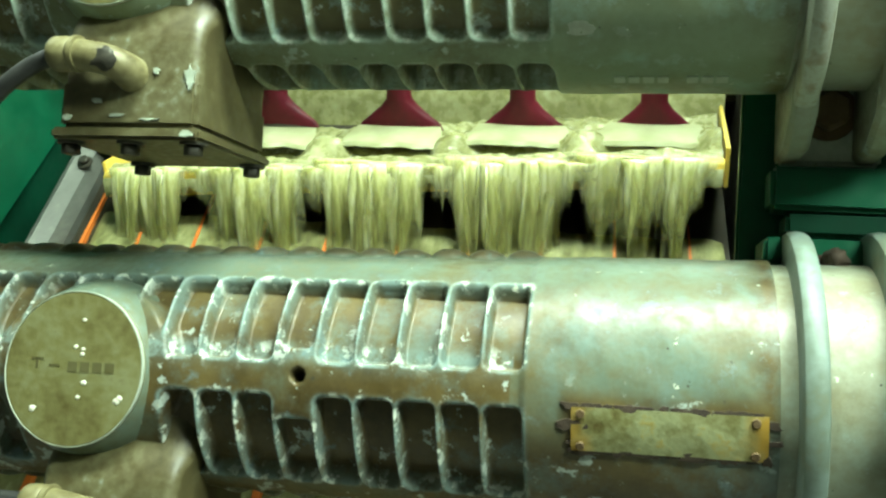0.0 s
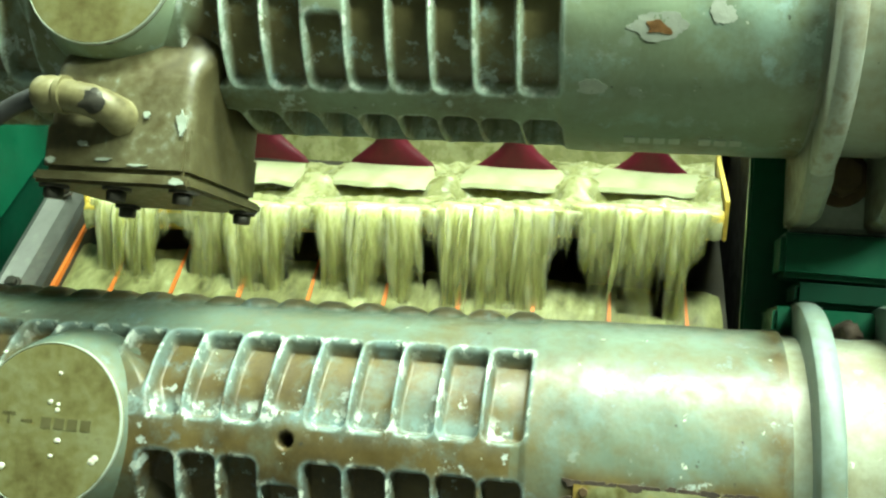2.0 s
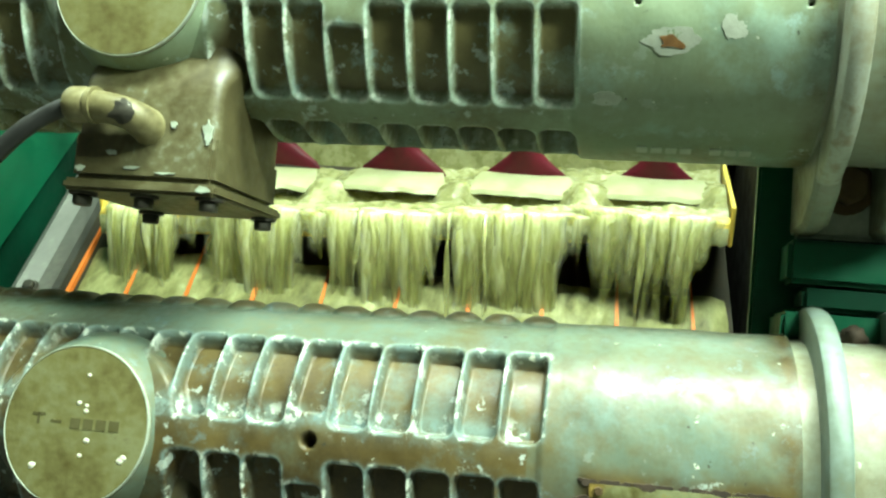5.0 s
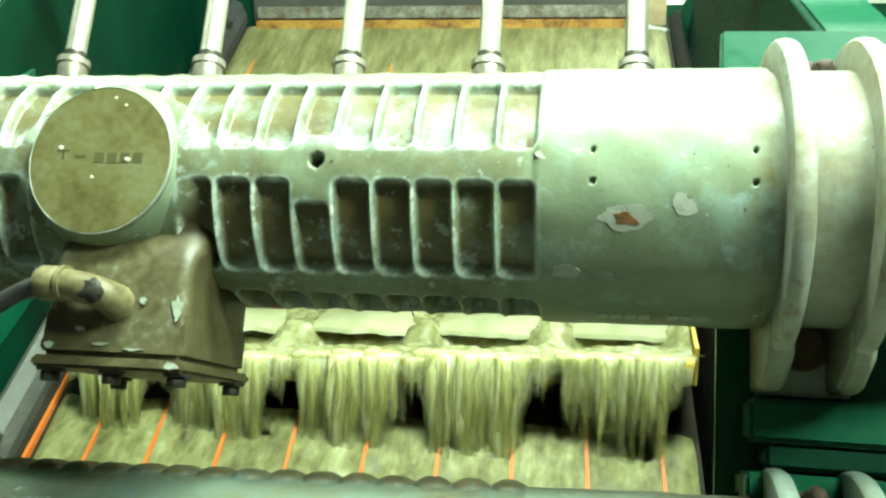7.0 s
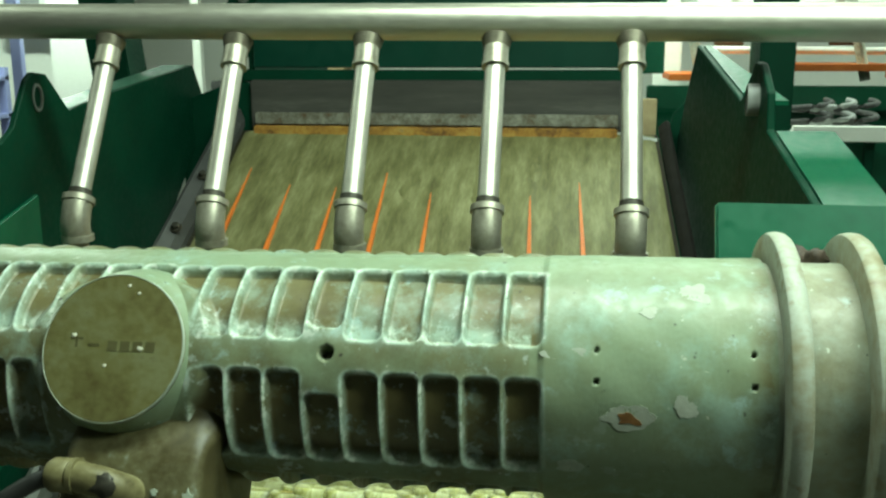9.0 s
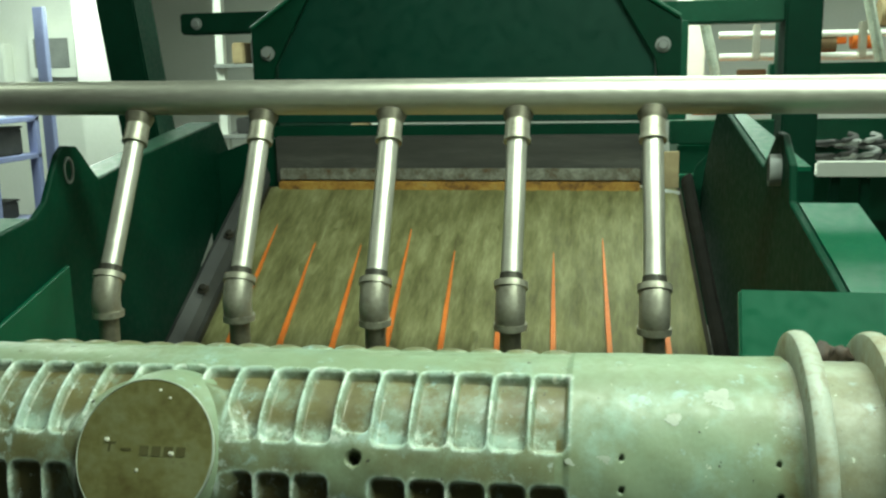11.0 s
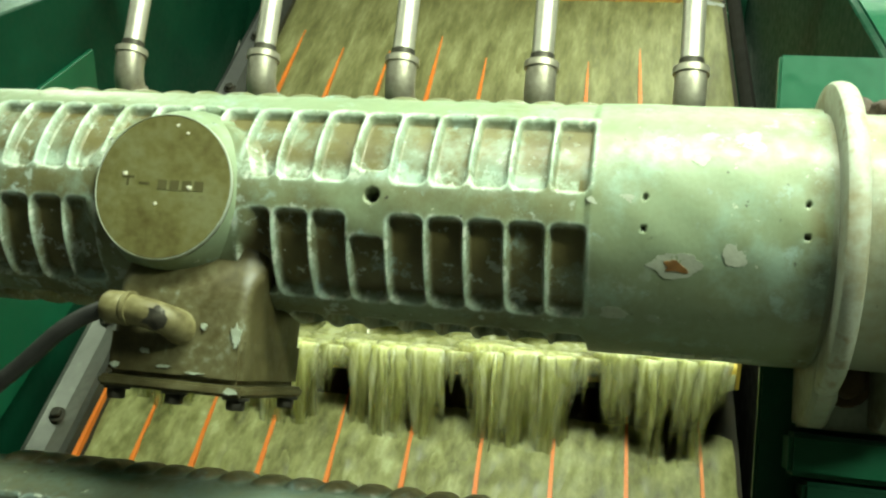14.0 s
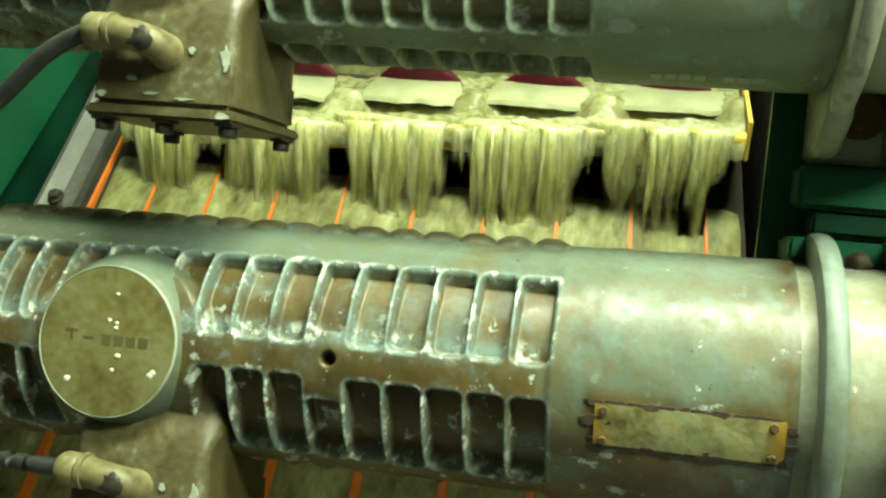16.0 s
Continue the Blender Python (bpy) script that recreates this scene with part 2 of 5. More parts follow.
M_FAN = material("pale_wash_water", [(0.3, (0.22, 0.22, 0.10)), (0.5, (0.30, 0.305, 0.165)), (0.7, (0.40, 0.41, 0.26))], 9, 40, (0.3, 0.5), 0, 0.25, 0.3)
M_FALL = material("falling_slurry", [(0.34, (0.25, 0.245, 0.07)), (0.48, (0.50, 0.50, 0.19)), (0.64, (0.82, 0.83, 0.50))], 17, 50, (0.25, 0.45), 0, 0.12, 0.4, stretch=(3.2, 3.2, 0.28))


def streaky(m):
    """Thin, torn water: streaks along the fall let through what lies behind; the edges and the foot thin out."""
    nt = m.node_tree
    b = nt.nodes["Principled BSDF"]
    tc = next(n for n in nt.nodes if n.type == "TEX_COORD")
    mp = nt.nodes.new("ShaderNodeMapping")
    mp.inputs["Scale"].default_value = (40, 40, 5.0)
    nt.links.new(tc.outputs["Object"], mp.inputs["Vector"])
    n = nt.nodes.new("ShaderNodeTexNoise")
    n.inputs["Scale"].default_value, n.inputs["Detail"].default_value = 1.0, 5
    nt.links.new(mp.outputs[0], n.inputs["Vector"])
    r = nt.nodes.new("ShaderNodeMapRange")
    r.inputs[1].default_value, r.inputs[2].default_value, r.inputs[3].default_value, r.inputs[4].default_value = 0.32, 0.68, -0.46, 0.40
    nt.links.new(n.outputs["Fac"], r.inputs[0])
    at = nt.nodes.new("ShaderNodeAttribute")
    at.attribute_name = "body"
    ad = nt.nodes.new("ShaderNodeMath")
    ad.operation, ad.use_clamp = "ADD", True
    nt.links.new(r.outputs[0], ad.inputs[0])
    nt.links.new(at.outputs["Fac"], ad.inputs[1])
    nt.links.new(ad.outputs[0], b.inputs["Alpha"])


streaky(M_FALL)
for m_, w_ in ((M_FALL, 0.7), (M_FOAM, 0.35)):
    p_ = m_.node_tree.nodes["Principled BSDF"]
    p_.inputs["Subsurface Weight"].default_value = w_
    p_.inputs["Subsurface Radius"].default_value = (1.0, 1.0, 0.6)
    p_.inputs["Subsurface Scale"].default_value = 0.03
M_SCREEN = material("dark_wet_screen", [(0.3, (0.015, 0.013, 0.009)), (0.7, (0.04, 0.034, 0.02))], 10, 80, (0.6, 0.85), 0, 0.4, spec=0.2)
M_HALL = material("grey_hall_paint", [(0.3, (0.30, 0.31, 0.28)), (0.7, (0.38, 0.39, 0.36))], 2, 40, (0.6, 0.8), 0, 0.08)
M_TAN = material("tan_goods", [(0.3, (0.25, 0.17, 0.08)), (0.7, (0.45, 0.36, 0.2))], 12, 60, (0.5, 0.8), 0, 0.3)
M_WHITE = material("white_wall_paint", [(0.3, (0.72, 0.74, 0.66)), (0.7, (0.82, 0.83, 0.77))], 2, 40, (0.6, 0.8), 0, 0.08)
M_CONCRETE = material("concrete_floor", [(0.3, (0.16, 0.155, 0.14)), (0.7, (0.27, 0.265, 0.24))], 1.5, 30, (0.6, 0.85), 0, 0.2)
M_LILAC = material("lilac_blue_steel", [(0.3, (0.20, 0.22, 0.42)), (0.7, (0.30, 0.33, 0.55))], 4, 60, (0.4, 0.6), 0, 0.1)
M_GREY = material("grey_steel", [(0.3, (0.22, 0.23, 0.22)), (0.7, (0.34, 0.35, 0.33))], 5, 60, (0.4, 0.6), 0.2, 0.15)
# near-black: stands in for deep shade below and beside the decks
M_DEEPSHADE = material("deep_shade_steel", [(0.3, (0.008, 0.008, 0.007)), (0.7, (0.022, 0.02, 0.016))], 6, 40, (0.6, 0.85), 0, 0.3, spec=0.15)
M_DARK = material("dark_clutter", [(0.3, (0.02, 0.02, 0.02)), (0.7, (0.07, 0.07, 0.065))], 6, 40, (0.5, 0.8), 0, 0.3)
M_TUBE = bpy.data.materials.new("lamp_tube")
M_TUBE.use_nodes = True
M_TUBE.node_tree.nodes["Principled BSDF"].inputs["Emission Color"].default_value = (*FLUO, 1)
M_TUBE.node_tree.nodes["Principled BSDF"].inputs["Emission Strength"].default_value = 6
M_INK = material("stamped_mark", [(0.3, (0.075, 0.066, 0.02)), (0.7, (0.11, 0.1, 0.04))], 40, 80, (0.5, 0.7), 0, 0.1)
M_CHIPWHITE = material("white_splash", [(0.3, (0.6, 0.58, 0.45)), (0.7, (0.8, 0.78, 0.65))], 20, 80, (0.5, 0.7), 0, 0.3)


# ---------------------------------------------------------------- mesh helpers
def mesh_of(bm, name, mat, smooth=True, angle=35):
    me = bpy.data.meshes.new(name)
    bm.normal_update()
    for f in bm.faces:
        f.smooth = smooth
    if smooth:
        for e in bm.edges:
            e.smooth = not (len(e.link_faces) == 2 and e.calc_face_angle(0) > radians(angle))
    bm.to_mesh(me)
    bm.free()
    me.materials.append(mat)
    return me


def part(name, bm, mat, parent=None, label="", smooth=True):
    ob = new(name, mesh_of(bm, name, mat, smooth))
    if parent is not None:
        ob.parent = parent
    if label:
        tagged(ob, label)
    return ob


def thing(name, label, category, group="", kind="", m=None):
    e = new(name)
    e.empty_display_size = 0.05
    if m is not None:
        e.matrix_world = m
    return tagged(e, label, category, group, kind)


def box(x0, x1, y0, y1, z0, z1, bevel=0.003, bm=None):
    b2 = bmesh.new()
    bmesh.ops.create_cube(b2, size=1)
    for v in b2.verts:
        v.co = Vector(((x0 + x1) / 2 + v.co.x * (x1 - x0), (y0 + y1) / 2 + v.co.y * (y1 - y0), (z0 + z1) / 2 + v.co.z * (z1 - z0)))
    if bevel:
        bmesh.ops.bevel(b2, geom=b2.edges[:], offset=min(bevel, 0.45 * min(abs(x1 - x0), abs(y1 - y0), abs(z1 - z0))), segments=2, affect="EDGES")
    return joined(bm, b2)


def joined(bm, b2):
    if bm is None:
        return b2
    me = bpy.data.meshes.new("tmp")
    b2.to_mesh(me)
    b2.free()
    bm.from_mesh(me)
    bpy.data.meshes.remove(me)
    return bm


def tube(p, q, r, seg=20, r2=None, cap=True, bm=None):
    """A round bar from p to q, its end edges slightly rounded."""
    p, q = Vector(p), Vector(q)
    b2 = bmesh.new()
    d = q - p
    bmesh.ops.create_cone(b2, cap_ends=cap, segments=seg, radius1=r, radius2=r if r2 is None else r2, depth=d.length)
    b2.transform(Matrix.Translation((p + q) / 2) @ d.to_track_quat("Z", "Y").to_matrix().to_4x4())
    return joined(bm, b2)


def lathe(profile, seg=48, axis="X", bm=None):
    """profile: (along, radius) pairs turned round an axis through the origin."""
    b2 = bmesh.new()
    rings = []
    for a, r in profile:
        ring = []
        for i in range(seg):
            t = 2 * math.pi * i / seg
            c = (a, r * math.cos(t), r * math.sin(t)) if axis == "X" else ((r * math.cos(t), a, r * math.sin(t)) if axis == "Y" else (r * math.cos(t), r * math.sin(t), a))
            ring.append(b2.verts.new(c))
        rings.append(ring)
    for r0, r1 in zip(rings, rings[1:]):
        for i in range(seg):
            b2.faces.new((r0[i], r0[(i + 1) % seg], r1[(i + 1) % seg], r1[i]))
    b2.faces.new(rings[0][::-1])
    b2.faces.new(rings[-1])
    bmesh.ops.recalc_face_normals(b2, faces=b2.faces[:])
    return joined(bm, b2)


def pipe_path(points, r, seg=16, bm=None):
    """A bent pipe along points."""
    b2 = bmesh.new()
    pts = [Vector(p) for p in points]
    rings = []
    side = Vector((1, 0, 0))
    for i, p in enumerate(pts):
        d = (pts[min(i + 1, len(pts) - 1)] - pts[max(i - 1, 0)]).normalized()
        u = (side - d * side.dot(d))
        u = u.normalized() if u.length > 0.05 else d.orthogonal().normalized()
        w = d.cross(u)
        rr = r[i] if isinstance(r, (list, tuple)) else r
        rings.append([b2.verts.new(p + rr * (math.cos(2 * math.pi * k / seg) * u + math.sin(2 * math.pi * k / seg) * w)) for k in range(seg)])
    for r0, r1 in zip(rings, rings[1:]):
        for k in range(seg):
            b2.faces.new((r0[k], r0[(k + 1) % seg], r1[(k + 1) % seg], r1[k]))
    b2.faces.new(rings[0][::-1])
    b2.faces.new(rings[-1])
    bmesh.ops.recalc_face_normals(b2, faces=b2.faces[:])
    return joined(bm, b2)


def prism(outline, depth, bevel=0.002, bm=None):
    """outline: (a, b) pairs in the y-z plane, made into a plate from x = 0 to x = depth."""
    b2 = bmesh.new()
    f0 = [b2.verts.new((0, a, b)) for a, b in outline]
    f1 = [b2.verts.new((depth, a, b)) for a, b in outline]
    n = len(outline)
    b2.faces.new(f0)
    b2.faces.new(f1[::-1])
    for i in range(n):
        b2.faces.new((f0[i], f1[i], f1[(i + 1) % n], f0[(i + 1) % n]))
    bmesh.ops.recalc_face_normals(b2, faces=b2.faces[:])
    if bevel:
        bmesh.ops.bevel(b2, geom=b2.edges[:], offset=bevel, segments=1, affect="EDGES")
    return joined(bm, b2)


def sheared(bm):
    """Leans a deck-bound mesh as the screen decks lean."""
    for v in bm.verts:
        v.co.x -= LEAN_DECK * (v.co.y - 0.9)
    return bm


def hexbolt(r, h, washer=True):
    """A bolt head along +Z with its washer."""
    bm = bmesh.new()
    bmesh.ops.create_cone(bm, cap_ends=True, segments=6, radius1=r, radius2=r * 0.97, depth=h)
    bmesh.ops.translate(bm, verts=bm.verts[:], vec=(0, 0, h / 2 + (0.003 if washer else 0)))
    bmesh.ops.bevel(bm, geom=bm.edges[:], offset=r * 0.12, segments=1, affect="EDGES")
    if washer:
        b2 = bmesh.new()
        bmesh.ops.create_cone(b2, cap_ends=True, segments=20, radius1=r * 1.4, radius2=r * 1.36, depth=0.003)
        bmesh.ops.translate(b2, verts=b2.verts[:], vec=(0, 0, 0.0015))
        joined(bm, b2)
    return bm


# ---------------------------------------------------------------- plan
SLOPE = 0.48           # fall of the decks
LEAN_DECK = 0.067      # the decks lie a little askew to the motors
TILT_M = -27.0         # the motors and their mounting plates lean back
AXIS_A = (0.129, 1.542, -0.8, -27.0)
AXIS_B = (-0.045, 1.154, -2.2, -31.0)
RM = 0.1305


def deck_a(y):
    return 1.657 - SLOPE * (1.56 - y)


def deck_b(y):
    return 1.03 - SLOPE * (0.4 - y)


# ---------------------------------------------------------------- room
def plain(name, bm, mat, label, category="", smooth=False):
    return tagged(part(name, bm, mat, None, "", smooth), label, category or name, kind="structure")


plain("floor", box(-8, 8, -6, 10, -0.1, 0, 0), M_CONCRETE, "grey worn concrete plant floor", "floor")
plain("ceiling", box(-8, 8, -6, 10, 3.45, 3.55, 0), M_HALL, "pale painted hall ceiling", "ceiling")
plain("wall_north", box(-8, 8, 8, 8.15, 0, 3.7, 0), M_WHITE, "pale painted far hall wall", "wall")
plain("wall_south", box(-8, 8, -6.15, -6, 0, 3.7, 0), M_HALL, "pale painted hall wall", "wall")
plain("wall_west", box(-8.15, -8, -6, 8, 0, 3.7, 0), M_HALL, "pale painted hall wall", "wall")
plain("wall_east", box(8, 8.15, -6, 8, 0, 3.7, 0), M_HALL, "pale painted hall wall", "wall")

for lx, ly, lz, lw in LAMPS:
    fx = thing("ceiling_light", "white twin tube ceiling light hanging under the ceiling", "ceiling light", "ceiling lights", m=pose(lx, ly, lz))
    part("housing", box(-0.65, 0.65, -0.16, 0.16, 0.0, 0.15, 0.01), M_WHITE, fx)
    for s in (-0.07, 0.07):
        part("tube", tube((-0.6, s, -0.02), (0.6, s, -0.02), 0.014), M_TUBE, fx, "glowing fluorescent tube")


# ---------------------------------------------------------------- vibrator motors
RIB0, PITCH, RIBW = 0.173, 0.0395, 0.0036
X_LEFT, X_RIGHT = -0.66, 0.425
ROWS_T = [(5.5, 46.5, 0.017), (-52.5, -9.0, 0.019), (-108, -67, 0.05), (75, 108, -0.014), (106, 146, 0.019), (-152, -114, 0.019)]


def motor_body(drilled):
    """The ribbed housing as one turned sheet with rounded pockets sunk in rows round it."""
    nx, nt = 720, 400
    xs = np.linspace(X_LEFT, X_RIGHT, nx)
    th = np.linspace(-180, 180, nt, endpoint=False)
    X, T = np.meshgrid(xs, th, indexing="ij")
    depth = np.zeros_like(X)
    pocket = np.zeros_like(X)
    edge = np.zeros_like(X)
    lobe = np.zeros_like(X)
    for k in range(-1, 17):
        x0, x1 = RIB0 - PITCH * k + RIBW / 2, RIB0 - PITCH * (k - 1) - RIBW / 2
        if k == -1:
            continue
        for t0, t1, dep in ROWS_T:
            a0, a1 = t0, t1
            xc = (x0 + x1) / 2
            if drilled and 0 < dep < 0.03:
                dep *= 0.7
            if t0 == -52.5 and abs(xc - 0.0) < 0.012:
                a1 = -19.0
            if t0 == 5.5 and abs(xc - 0.0) < 0.012:
                a0 = 11.0
            if t0 in (-52.5, -104) and -0.29 < xc < -0.125:
                continue
            cx, ct = xc, (a0 + a1) / 2
            hx, ht = (x1 - x0) / 2, radians(a1 - a0) / 2 * RM
            r = 0.015 if dep < 0 else (0.0125 if dep > 0.03 else 0.0085)
            dx = np.abs(X - cx) - (hx - r)
            dt = np.abs(np.radians(T - ct) * RM) - (ht - r)
            sd = np.hypot(np.maximum(dx, 0), np.maximum(dt, 0)) + np.minimum(np.maximum(dx, dt), 0) - r
            s = np.clip((-sd + 0.0008) / 0.0040, 0, 1)
            s = s * s * (3 - 2 * s)
            if dep < 0:
                # rounded lobes along the top, given the pockets' dark brown
                lobe = np.maximum(lobe, -dep * (0.34 if drilled else 0.62) * np.clip(-sd / 0.012, 0, 1) ** 0.5)
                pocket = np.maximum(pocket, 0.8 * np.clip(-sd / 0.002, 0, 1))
                continue
            depth = np.maximum(depth, dep * s)
            # the deep lowest row is coloured past its rim, standing in for shade
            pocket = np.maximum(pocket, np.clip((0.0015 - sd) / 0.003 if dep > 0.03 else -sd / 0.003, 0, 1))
            edge = np.maximum(edge, (0.35 if dep > 0.03 else 1.0) * np.exp(-((sd - 0.0012) / 0.0024) ** 2))
    # paler along the foot of the upper pockets
    edge = np.maximum(edge, 0.85 * np.exp(-((T - 10) / 5.0) ** 2) * (X < 0.2))
    # boss under the round cover
    bd = np.hypot(X - (-0.22 if drilled else -0.23), np.radians(T + 2) * RM)
    flat = np.clip((0.108 - bd) / 0.016, 0, 1)
    depth *= 1 - flat * flat * (3 - 2 * flat)
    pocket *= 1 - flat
    # plain barrel to the right stands a little prouder, the drill hole is sunk
    barrel = np.clip((X - 0.207) / 0.006, 0, 1)
    hole = np.clip((0.0078 - np.hypot(X - 0.0, np.radians(T + 0.5) * RM)) / 0.003, 0, 1)
    for dx_, dt_ in () if not drilled else ((0.262, 4.5), (0.404, 4.5), (0.262, -8.5), (0.404, -8.5)):
        hole = np.maximum(hole, np.clip((0.0024 - np.hypot(X - dx_, np.radians(T - dt_) * RM)) / 0.0015, 0, 0.5))
    R = RM - 0.003 + 0.003 * barrel - depth + lobe - 0.02 * hole
    rnd = np.random.RandomState(3)
    R += 0.0006 * np.sin(X * 61 + 3 * np.sin(np.radians(T) * 3)) * np.cos(np.radians(T) * 5 + X * 23)
    R += rnd.normal(0, 0.00005, R.shape)
    tr = np.radians(T)
    P = np.stack([X, -R * np.cos(tr), R * np.sin(tr)], -1).reshape(-1, 3)
    idx = np.arange(nx * nt).reshape(nx, nt)
    a = idx[:-1]
    b = idx[1:]
    F = np.stack([a, np.roll(a, -1, 1), np.roll(b, -1, 1), b], -1).reshape(-1, 4)
    me = bpy.data.meshes.new("body")
    me.from_pydata(P.tolist(), [], F.tolist())
    me.polygons.foreach_set("use_smooth", np.ones(len(F), bool))
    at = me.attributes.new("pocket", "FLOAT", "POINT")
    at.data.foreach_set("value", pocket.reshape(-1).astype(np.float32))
    at = me.attributes.new("edge", "FLOAT", "POINT")
    at.data.foreach_set("value", edge.reshape(-1).astype(np.float32))
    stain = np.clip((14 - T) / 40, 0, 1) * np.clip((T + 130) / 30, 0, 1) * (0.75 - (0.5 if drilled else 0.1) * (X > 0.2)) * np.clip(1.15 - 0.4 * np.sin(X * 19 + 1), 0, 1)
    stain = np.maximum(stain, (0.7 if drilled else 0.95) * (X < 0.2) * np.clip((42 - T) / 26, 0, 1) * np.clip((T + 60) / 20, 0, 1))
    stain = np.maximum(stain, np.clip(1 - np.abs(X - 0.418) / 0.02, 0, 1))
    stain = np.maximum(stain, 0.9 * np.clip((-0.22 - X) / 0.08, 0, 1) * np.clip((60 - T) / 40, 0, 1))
    # bronze brown over the barrel where the terminal box hangs on
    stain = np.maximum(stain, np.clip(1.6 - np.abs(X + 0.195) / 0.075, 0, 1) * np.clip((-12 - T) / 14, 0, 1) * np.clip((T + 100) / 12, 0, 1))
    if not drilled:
        # grime packed round the name plate; on the lower half it also paints in shade
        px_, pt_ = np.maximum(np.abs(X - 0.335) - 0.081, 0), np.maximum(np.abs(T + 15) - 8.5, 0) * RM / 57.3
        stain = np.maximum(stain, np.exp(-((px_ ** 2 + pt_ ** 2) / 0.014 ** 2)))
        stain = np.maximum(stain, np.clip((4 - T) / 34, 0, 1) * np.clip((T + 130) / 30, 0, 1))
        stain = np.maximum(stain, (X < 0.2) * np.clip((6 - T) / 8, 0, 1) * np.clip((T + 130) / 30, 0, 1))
    at = me.attributes.new("stain", "FLOAT", "POINT")
    at.data.foreach_set("value", stain.reshape(-1).astype(np.float32))
    me.flip_normals()
    me.update()
    return me




def motor(axis, mat, label, plated, cable_pts):
    mo = thing("vibrator_motor", label, "motor", "vibrator motors", m=pose(0.35, axis[0], axis[1], 0, axis[2]) @ pose(-0.35, 0, 0, axis[3]))
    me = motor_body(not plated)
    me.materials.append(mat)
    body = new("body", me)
    body.parent = mo
    X_FL = 0.446 if plated else 0.437
    # rings round the right end and the left end
    for x in (X_FL + 0.004, X_FL + 0.077, -0.672):
        prof = [(-0.010, -0.02), (-0.0105, 0.0), (-0.0105, 0.020), (-0.009, 0.0255), (-0.006, 0.0275), (0.0, 0.0285), (0.006, 0.0275), (0.009, 0.0255), (0.0105, 0.020), (0.0105, 0.0), (0.010, -0.02)]
        part("flange", lathe([(x + a, RM + r) for a, r in prof], 120), M_FLANGE_B if plated else M_FLANGE, mo, "flange ring with chipped pale paint")
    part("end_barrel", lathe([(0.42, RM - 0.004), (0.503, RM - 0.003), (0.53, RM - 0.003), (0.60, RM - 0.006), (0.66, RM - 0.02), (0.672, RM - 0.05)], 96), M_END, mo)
    part("end_cap", lathe([(-0.66, RM - 0.004), (-0.74, RM - 0.01), (-0.77, RM - 0.05)], 72), mat, mo)
    # mounting ears below the rings with their bolt
    for x in (X_FL + 0.004, X_FL + 0.077):
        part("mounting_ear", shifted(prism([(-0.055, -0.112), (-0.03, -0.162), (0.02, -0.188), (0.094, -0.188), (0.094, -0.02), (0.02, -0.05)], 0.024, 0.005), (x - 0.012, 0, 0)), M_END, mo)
    for k, (cx_, cy_, cr_) in enumerate(((0.474, 0.012, 0.019), (0.498, 0.03, 0.016), (0.486, -0.018, 0.011))):
        part("crusted_dirt", lump_mesh(k + 60, cr_, cr_ * 1.1, cr_), M_CRUST, mo, "dark crust of dirt between the flanges").matrix_basis = pose(cx_, cy_, RM + 0.001)
    part("foot_plate", box(0.43, 0.53, 0.074, 0.094, -0.19, -0.09, 0.004), M_PALE, mo, "foot plate with chipped paint")
    bolt = part("mounting_bolt", hexbolt(0.021, 0.022), M_RUST, mo, "rusty hexagon mounting bolt")
    bolt.matrix_basis = pose(0.478, 0.0735, -0.136, 90)
    # boss and round cover
    dx = -0.230 if plated else -0.220
    part("cover_boss", shifted(lathe([(0.0, 0.094), (-0.085, 0.094), (-0.10, 0.090), (-0.118, 0.0825), (-0.127, 0.0785), (-0.1315, 0.0745)], 72, "Y"), (dx, 0, -0.005)), mat, mo)
    cov = part("round_cover", shifted(lathe([(-0.126, 0.070), (-0.130, 0.0757), (-0.1345, 0.0757), (-0.1362, 0.0740), (-0.1365, 0.05), (-0.1365, 0.01)], 96, "Y"), (dx, 0, -0.005)), M_DISC, mo, "round olive cover with a pale worn rim")
    part("cover_rim", shifted(ring_y(0.0745, 0.0760, -0.1366, -0.132), (dx, 0, -0.005)), M_PALE, cov)
    rnd = random.Random(4 if plated else 8)
    for i in range(9 if plated else 5):
        a, rr = rnd.uniform(0, 6.28), 0.066 * rnd.random() ** 0.5
        b2 = bmesh.new()
        bmesh.ops.create_icosphere(b2, subdivisions=2, radius=1)
        s = rnd.uniform(0.0015, 0.0044)
        for v in b2.verts:
            n_ = 1 + 0.5 * noise.noise(v.co * 2.1 + Vector((i * 3.1, 0, 0)))
            v.co = Vector((v.co.x * s * n_, v.co.y * 0.0008, v.co.z * s * n_ * 0.8))
        b2.transform(Matrix.Translation((dx + rr * math.cos(a), -0.1366, -0.005 + rr * math.sin(a))))
        part("paint_splash", b2, M_CHIPWHITE, cov)
    for mx0, mx1, mz0, mz1 in [(-0.2405, -0.2375, -0.006, 0.004), (-0.246, -0.232, 0.002, 0.0045), (-0.226, -0.214, -0.004, -0.0015)] + [(-0.205 + 0.0135 * i, -0.1945 + 0.0135 * i, -0.0085, 0.0015) for i in range(4)]:
        part("stamped_mark", box(mx0 + dx + 0.2, mx1 + dx + 0.2, -0.1369, -0.135, mz0, mz1, 0), M_INK, cov)
    # neck and terminal box
    neck = neck_loft()
    part("box_neck", neck, M_BRONZE, mo)
